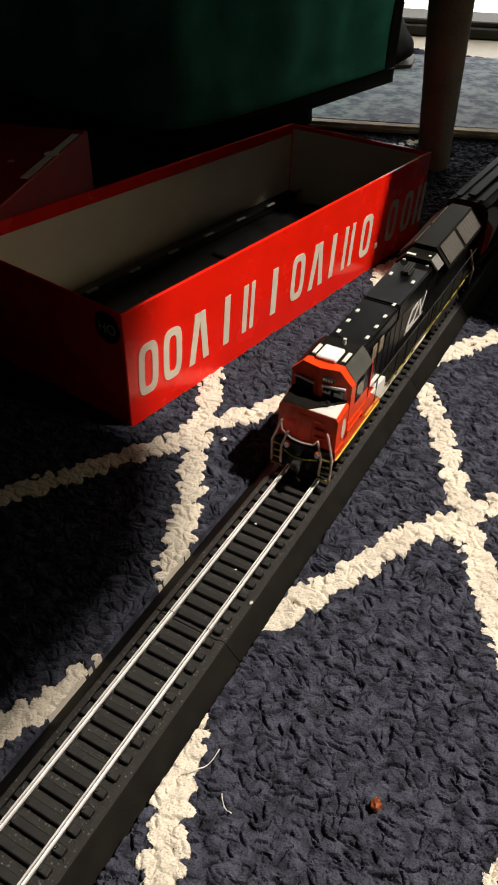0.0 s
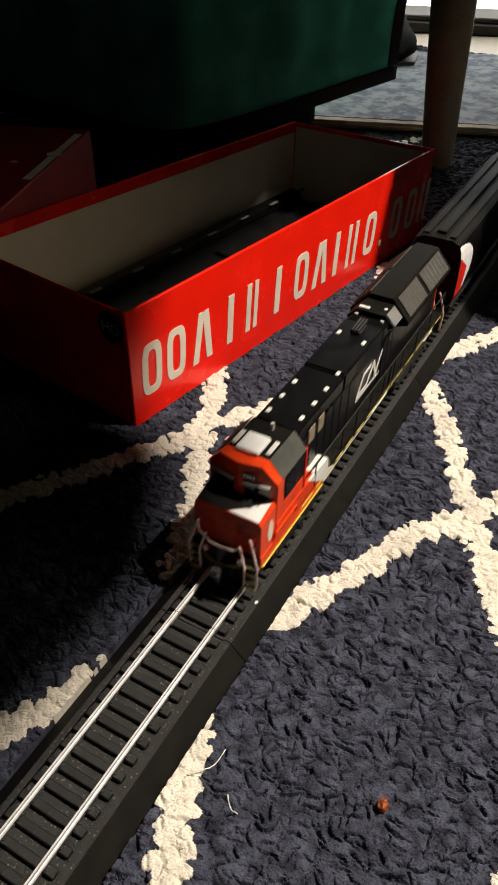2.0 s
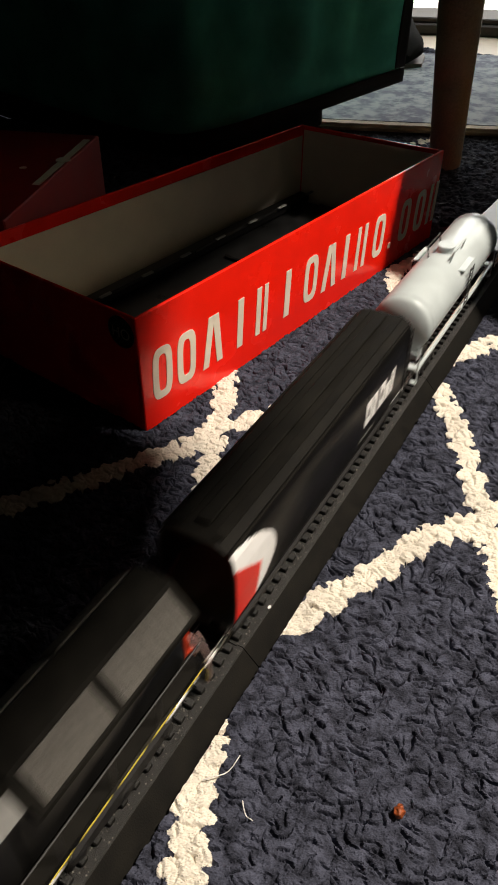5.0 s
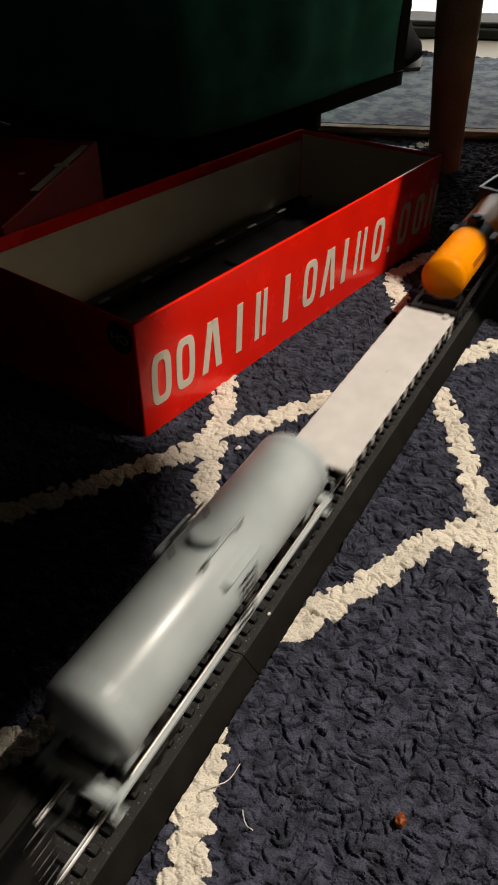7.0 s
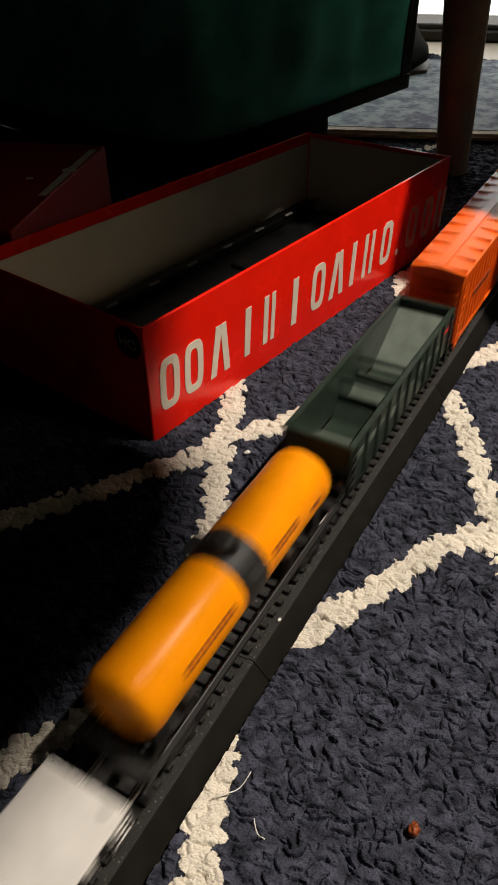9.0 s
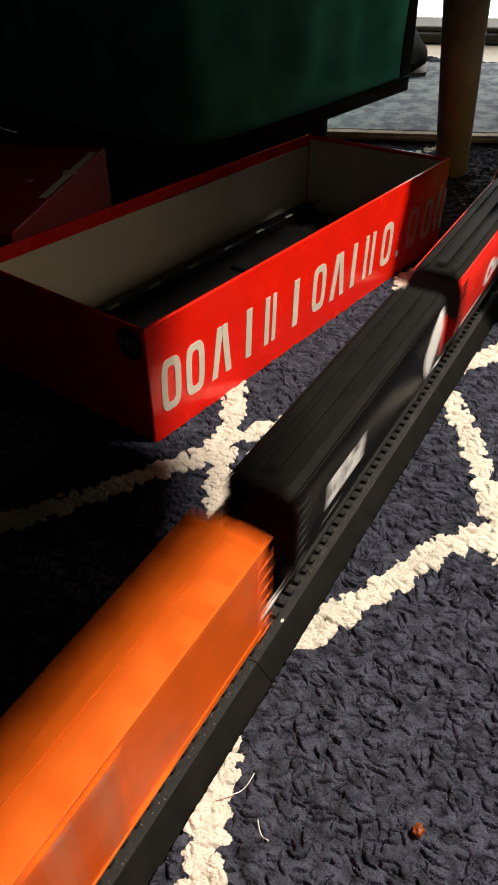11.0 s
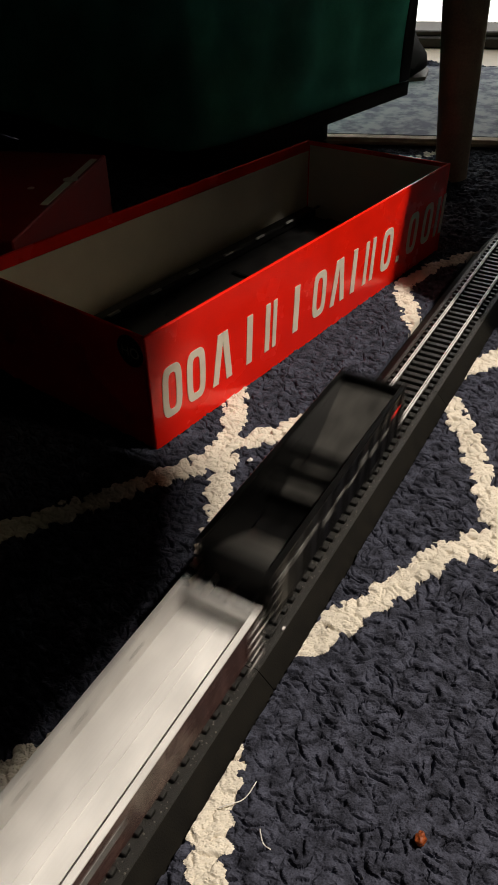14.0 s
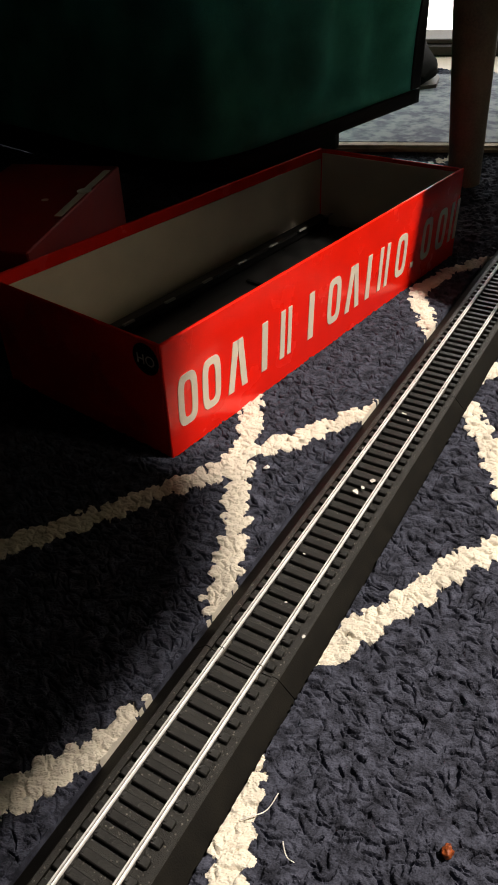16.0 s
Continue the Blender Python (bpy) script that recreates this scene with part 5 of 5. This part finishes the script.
        bm = wire(B(), [(-0.0090, y + d * 0.001, 0.0240), (0.0090, y + d * 0.001, 0.0240)], 0.00045)
        wire(bm, [(-0.0090, y + d * 0.0012, 0.0200), (0.0090, y + d * 0.0012, 0.0200)], 0.00035)
        part("end_rail", bm, M_TRUCK, t)
    for s in (-1, 1):
        bm = wire(B(), [(s * 0.0166, 0.010, 0.0190), (s * 0.0166, L - 0.010, 0.0190)], 0.0005)
        for i in range(7):
            y = 0.012 + i * (L - 0.024) / 6
            wire(bm, [(s * 0.0166, y, 0.0190), (s * (R * 0.9), y, 0.0185)], 0.0004)
        part("side_handrail", bm, M_SILVER if not split else M_TRUCK, t)
        part("running_sill", box(B(), min(s * 0.0140, s * 0.0166), max(s * 0.0140, s * 0.0166), 0.004, L - 0.004, 0.0120, 0.0136), frame, t)
        if split:
            for y0, n in ((mid + 0.014, 6), (mid - 0.048, 9)):
                bm = B()
                for i in range(n):
                    for k in range(2):
                        q0, q1 = radians(14 + k * 7), radians(19 + k * 7)
                        y = y0 + i * 0.0036
                        r = R + 0.0001
                        pts = [(s * r * math.cos(q0), y, zc + r * math.sin(q0)), (s * r * math.cos(q0), y + 0.0024, zc + r * math.sin(q0)), (s * r * math.cos(q1), y + 0.0024, zc + r * math.sin(q1)), (s * r * math.cos(q1), y, zc + r * math.sin(q1))]
                        plate(bm, pts, (s * 0.0002, 0, 0.0001))
                part("print_row", bm, M_RUST, t, "dark rust-red print bars")
            part("print_bar", plate(B(), [(s * (R * 0.998), b - 0.024, zc + 0.0015), (s * (R * 0.998), b - 0.016, zc + 0.0015), (s * (R * 0.985), b - 0.016, zc + 0.0035), (s * (R * 0.985), b - 0.024, zc + 0.0035)], (s * 0.0003, 0, 0)), M_RUST, t)
    return t


def flat_car():
    t = thing("flat_car", "empty flat car with a plain pale grey deck", "model flat car")
    L = 0.174
    underframe(t, L)
    part("deck", box(B(), -0.0170, 0.0170, 0, L, 0.0158, 0.0176, 0.0004), M_DECK, t, "pale grey deck")
    for s in (-1, 1):
        part("side_beam", box(B(), min(s * 0.0150, s * 0.0166), max(s * 0.0150, s * 0.0166), 0.002, L - 0.002, 0.0108, 0.0157, 0.0004), M_TRUCK, t)
        for i in range(14):
            y = 0.006 + i * 0.0122
            part("stake_pocket", box(B(), min(s * 0.0166, s * 0.0180), max(s * 0.0166, s * 0.0180), y, y + 0.0040, 0.0120, 0.0168, 0.0005), M_SILVER, t, "pale stake pocket")
        for y in (0.001, L - 0.007):
            ladder(t, s * 0.0168, y, 0.004, 0.0150, 3, 0.006, M_SILVER)
    part("deck_stud", cyl(B(), (0.002, 0.095, 0.0176), (0.002, 0.095, 0.0182), 0.0012, n=12), M_TRAINWHITE, t)
    part("brake_wheel", cyl(B(), (0.012, L - 0.003, 0.0177), (0.012, L - 0.003, 0.0192), 0.0022, n=14), M_DECK, t)
    return t


def open_hopper(L, body, inside, sheet, rim, label, marks):
    t = thing("open_hopper", label, "model hopper car", group="open hoppers")
    underframe(t, L)
    z0, z1, w = 0.0150, 0.0420, 0.0172
    for s in (-1, 1):
        part("side_panel", box(B(), min(s * (w - 0.0012), s * w), max(s * (w - 0.0012), s * w), 0.001, L - 0.001, z0, z1, 0.0003), body, t)
        part("side_lining", box(B(), min(s * (w - 0.0015), s * (w - 0.00125)), max(s * (w - 0.0015), s * (w - 0.00125)), 0.003, L - 0.003, z0, z1 - 0.001), inside, t)
        part("top_rail", box(B(), min(s * (w - 0.0020), s * (w + 0.0008)), max(s * (w - 0.0020), s * (w + 0.0008)), 0, L, z1, z1 + 0.0013, 0.0003), rim, t)
        for i in range(11):
            y = 0.004 + i * (L - 0.010) / 10
            part("side_post", box(B(), min(s * w, s * (w + 0.0012)), max(s * w, s * (w + 0.0012)), y, y + 0.0018, z0 - 0.001, z1, 0.0002), body, t)
        rng = random.Random(5)
        for i in range(10):
            y = 0.006 + (i + 0.16) * (L - 0.010) / 10
            wd = rng.uniform(0.005, 0.0085)
            hh = rng.uniform(0.0015, 0.0042)
            zc = 0.030 + rng.uniform(-0.002, 0.003)
            if i in (0, 9):
                zc = 0.033
            part("print_mark", box(B(), min(s * w, s * (w + 0.0003)), max(s * w, s * (w + 0.0003)), y, y + wd, zc - hh / 2, zc + hh / 2), marks if i != 9 else M_CPRED, t)
    for y in (0.001, L - 0.0022):
        part("end_panel", box(B(), -w + 0.0013, w - 0.0013, y, y + 0.0012, z0 + 0.010, z1, 0.0002), body, t)
        part("top_rail", box(B(), -w + 0.0021, w - 0.0021, y - 0.0008, y + 0.0018, z1, z1 + 0.0013, 0.0003), rim, t)
    i = w - 0.0016
    for ya, yb in ((0.003, 0.040), (L - 0.003, L - 0.040)):
        bm = plate(B(), [(-i, ya, 0.0370), (i, ya, 0.0370), (i, yb, 0.0140), (-i, yb, 0.0140)], (0, 0, -0.001))
        part("slope_sheet", bm, sheet, t, "sloping floor sheet")
    for k in (1, 2):
        y = 0.040 + (L - 0.080) * k / 3
        bm = loft(B(), [[(x, y + yy, z) for yy, z in ((-0.011, 0.0135), (0.011, 0.0135), (0.0006, 0.0240), (-0.0006, 0.0240))] for x in (-i, i)])
        # near ridge dark, far ridge pale: the fall of light set by colour
        part("ridge_sheet", bm, inside if k == 1 else sheet, t)
        part("cross_brace", box(B(), -i, i, y - 0.0012, y + 0.0012, 0.0330, 0.0352, 0.0003), body, t)
    part("bottom_sheet", box(B(), -i, i, 0.039, L - 0.039, 0.0115, 0.0135), inside, t)
    for y in (0.05, L / 2, L - 0.05):
        bm = loft(B(), [[(x * kx, y + yy * ky, z) for x, yy in ((-0.012, -0.012), (0.012, -0.012), (0.012, 0.012), (-0.012, 0.012))] for kx, ky, z in ((1, 1, 0.0114), (0.6, 0.4, 0.0040))])
        part("discharge_bay", bm, body, t)
    for s in (-1, 1):
        for y in (0.0005, L - 0.006):
            ladder(t, s * (w + 0.0010), y, 0.006, 0.040, 6, 0.0055, M_TRUCK)
    return t


def boxcar(L, H, body, roof, label, style):
    t = thing("boxcar", label, "model boxcar", group="boxcars")
    underframe(t, L)
    w, z0 = 0.0165, 0.0100
    part("body", box(B(), -w, w, 0.001, L - 0.001, z0, H, 0.0004), body, t)
    ridge = 0.0068 if style == "yellow" else 0.0028
    pr = mirror_x([(w + 0.0008, H + 0.0002), (w + 0.0008, H + 0.0010), (0.0030 if style == "yellow" else 0.004, H + ridge)])
    part("roof", profile(B(), pr, 0.0, L), roof, t)
    if style == "yellow":
        part("running_board", box(B(), -0.0034, 0.0034, -0.003, L + 0.003, H + 0.0069, H + 0.0078, 0.0003), roof, t, "raised roof walk")
    else:
        part("running_board", box(B(), -0.0030, 0.0030, 0.002, L - 0.002, H + 0.0030, H + 0.0036, 0.0002), roof, t)
        for i in range(13):
            y = 0.004 + i * (L - 0.008) / 12
            part("roof_rib", plate(B(), [(-w, y - 0.0004, H + 0.0011), (w, y - 0.0004, H + 0.0011), (w, y + 0.0004, H + 0.0011), (-w, y + 0.0004, H + 0.0011)], (0, 0, 0.0018)), roof, t)
    for s in (-1, 1):
        def sp(name, y0, y1, za, zb, d, m_, lab=""):
            part(name, box(B(), min(s * (w - 0.0001), s * (w + d)), max(s * (w - 0.0001), s * (w + d)), y0, y1, za, zb, 0.0002), m_, t, lab)
        sp("side_sill", 0.002, L - 0.002, z0 - 0.0025, z0 + 0.0012, 0.0006, body)
        n = 26
        mid = L / 2
        for i in range(n):
            y = 0.003 + i * (L - 0.007) / n
            if style == "orange" and abs(y - mid) < 0.019:
                continue
            if style == "yellow" and 0.012 < y < L - 0.018:
                continue
            sp("side_post", y, y + 0.0012, z0 + 0.0015, H - 0.001, 0.0009, body)
        if style == "orange":
            for d0 in (-0.018, 0.0005):
                sp("door", mid + d0, mid + d0 + 0.0175, z0 + 0.002, H - 0.002, 0.0014, body)
                for k in range(4):
                    sp("door_bar", mid + d0 + 0.003 + k * 0.0038, mid + d0 + 0.0036 + k * 0.0038, z0 + 0.003, H - 0.003, 0.0022, M_SILVER if k in (1, 2) else body)
            sp("door_track", mid - 0.04, mid + 0.04, z0 + 0.0005, z0 + 0.0018, 0.0018, body)
            for k in range(5):
                sp("print_bar", 0.03 + k * 0.008, 0.035 + k * 0.008, 0.030, 0.0345, 0.0011, M_RUST)
        else:
            for k in range(1, 8):
                sp("panel_seam", k * L / 8, k * L / 8 + 0.0006, z0 + 0.002, H - 0.001, 0.0003, M_RUST)
            sp("door", mid - 0.018, mid + 0.018, z0 + 0.002, H - 0.003, 0.0008, body)
            # plain dark shapes in place of the owner's emblem, and print bars
            x = s * (w + 0.0001)
            for yc, zc, a_, b_ in ((L - 0.028, 0.0395, 0.0075, 0.0058), (L - 0.036, 0.0270, 0.0055, 0.0040), (L - 0.024, 0.0290, 0.0030, 0.0030)):
                pts = [(x, yc + a_ * math.cos(q) * (0.8 + 0.2 * math.sin(3 * q)), zc + b_ * math.sin(q)) for q in [math.tau * i / 18 for i in range(18)]]
                part("emblem_shape", plate(B(), pts, (s * 0.0003, 0, 0)), M_TRUCK, t, "dark brown emblem shape")
            rng = random.Random(9)
            for k in range(10):
                y = 0.020 + rng.uniform(0, 0.10)
                z = rng.uniform(0.016, 0.044)
                sp("print_bar", y, y + rng.uniform(0.004, 0.016), z, z + 0.0016, 0.0004, M_RUST)
            sp("sill_stripe", 0.003, L - 0.003, z0 + 0.0013, z0 + 0.0022, 0.0004, M_TRAINWHITE)
        for y in (0.0005, L - 0.0065):
            ladder(t, s * (w + 0.0012), y, z0 - 0.004, H - 0.004, 7, 0.0058, body)
    for y, d in ((0.001, -1), (L - 0.001, 1)):
        # the yellow car's unlit ends are painted dark, ribs and face
        for i in range(7):
            z = z0 + 0.004 + i * (H - z0 - 0.006) / 7
            part("end_rib", box(B(), -w + 0.002, w - 0.002, min(y, y + d * 0.0009), max(y, y + d * 0.0009), z, z + 0.0018, 0.0004), body if style == "orange" else M_TRUCK, t)
        if style == "yellow":
            part("end_face", box(B(), -w + 0.0006, w - 0.0006, min(y, y + d * 0.0003), max(y, y + d * 0.0003), z0 + 0.001, H - 0.0005), M_TRUCK, t, "end panel with its shade put into a dark colour")
    return t


def gondola():
    t = thing("gondola", "empty low-sided grey gondola car", "model gondola car")
    L, w, z1 = 0.151, 0.0172, 0.0312
    underframe(t, L)
    part("floor_panel", box(B(), -w + 0.001, w - 0.001, 0.002, L - 0.002, 0.0185, 0.0205), M_GON, t)
    for s in (-1, 1):
        part("side_panel", box(B(), min(s * (w - 0.0012), s * w), max(s * (w - 0.0012), s * w), 0.001, L - 0.001, 0.0112, z1, 0.0003), M_GONSIDE, t, "dark glossy side with pale print")
        part("side_lining", box(B(), min(s * (w - 0.0016), s * (w - 0.00125)), max(s * (w - 0.0016), s * (w - 0.00125)), 0.0025, L - 0.0025, 0.0206, z1 - 0.0004), M_GON, t)
        part("top_rail", box(B(), min(s * (w - 0.0019), s * (w + 0.0007)), max(s * (w - 0.0019), s * (w + 0.0007)), 0, L, z1, z1 + 0.0012, 0.0003), M_GON, t)
        for i in range(12):
            y = 0.005 + i * (L - 0.012) / 11
            part("side_post", box(B(), min(s * w, s * (w + 0.0008)), max(s * w, s * (w + 0.0008)), y, y + 0.0014, 0.0112, z1, 0.0002), M_GONSIDE, t)
        part("floor_seam", box(B(), s * 0.0022 - 0.0003, s * 0.0022 + 0.0003, 0.004, L - 0.004, 0.0206, 0.0210), M_GON, t)
        for i, y in enumerate((0.030, 0.058, 0.086, 0.118)):
            part("floor_rivet", cyl(B(), (s * (w - 0.0016), y, 0.0260), (s * (w - 0.0019), y, 0.0260), 0.0012, n=10), M_GREY, t)
        for y in (0.0005, L - 0.0065):
            ladder(t, s * (w + 0.0012), y, 0.004, z1 - 0.001, 5, 0.006, M_SILVER)
        part("print_mark", box(B(), min(s * w, s * (w + 0.0003)), max(s * w, s * (w + 0.0003)), 0.045, 0.065, 0.021, 0.025), M_GREY, t)
    for y in (0.001, L - 0.0022):
        part("end_panel", box(B(), -w + 0.0013, w - 0.0013, y, y + 0.0012, 0.0185, z1, 0.0002), M_GON, t)
        part("top_rail", box(B(), -w + 0.0020, w - 0.0020, y - 0.0006, y + 0.0018, z1, z1 + 0.0012, 0.0003), M_GON, t)
    return t


TRAIN = [
    (locomotive(), 0.0, 0.256, 0.050),
    (covered_hopper(M_CPBLACK, "glossy black covered hopper with a white and red half disc", "front", 0.131, "white", False), 0.268, 0.200, 0.0255),
    (tank_car(0.168, 0.0178, 0.0345, M_TANKGREY, M_TANKEND, M_TANKGREY, "plain pale grey tank car with a center dome"), 0.486, 0.168, 0.0255),
    (flat_car(), 0.6695, 0.174, 0.0255),
    (tank_car(0.154, 0.0152, 0.0322, M_TANKORANGE, M_TANKORANGE, M_TRUCK, "bright orange tank car with a black center band", True), 0.854, 0.154, 0.0255),
    (open_hopper(0.152, M_HOPGREEN, M_HOPGREEN, M_HOPGREENIN, M_HOPGREEN, "dark green open hopper car with worn faint markings", M_HOPGREENIN), 1.0135, 0.152, 0.0255),
    (boxcar(0.215, 0.0560, M_BOXORANGE, M_BOXORANGE, "bright orange ribbed boxcar with double doors", "orange"), 1.180, 0.215, 0.0255),
    (covered_hopper(M_CPBLACK, "glossy black covered hopper with a white disc at its tail", "rear", 0.034, "white", False), 1.4150, 0.200, 0.0255),
    (covered_hopper(M_CPRED, "red covered hopper with a black roof and white round print", None, 0.064, "canada", True, 0.193), 1.633, 0.193, 0.0255),
    (boxcar(0.188, 0.0535, M_YELLOW, M_ROOFWHITE, "golden yellow boxcar with a white roof and dark emblem", "yellow"), 1.8465, 0.188, 0.0255),
    (gondola(), 2.0445, 0.151, 0.0255),
    (open_hopper(0.145, M_BLACK, M_BLACK, M_HOPSHEET, M_BLACK, "black open hopper car with worn grey markings", M_GREY), 2.2060, 0.145, 0.0255),
]

# seconds, and the place of the locomotive's front along the line
RUN = [(0, 0.1014), (0.5, 0.0883), (1, 0.0723), (1.5, 0.0504), (2, 0.0199), (2.5, -0.0199), (3, -0.0657), (3.5, -0.1125), (4, -0.1622), (4.5, -0.2178), (5, -0.2791), (5.5, -0.3454), (6, -0.4159), (6.5, -0.4897),
       (7, -0.5664), (7.5, -0.6474), (8, -0.7338), (8.5, -0.8256), (9, -0.9225), (9.5, -1.0260), (10, -1.1360), (10.5, -1.2520), (11, -1.3850), (11.5, -1.5164), (12, -1.6440), (12.5, -1.7771), (13, -1.9152), (13.5, -2.0546), (14, -2.1945), (14.5, -2.3346), (15, -2.4748), (15.5, -2.6150), (16, -2.7552)]


def car_pose(u, length, inset):
    p1, _ = on_track(u + inset)
    p2, _ = on_track(u + length - inset)
    d = (p2 - p1).normalized()
    o = p1 - d * inset
    return pose(o.x, o.y, RAIL_Z, 0, 0, math.degrees(math.atan2(-d.x, d.y)))


def motions():
    for car, off, length, inset in TRAIN:
        walk(car, [(t, car_pose(s + off, length, inset)) for t, s in RUN])


motions()
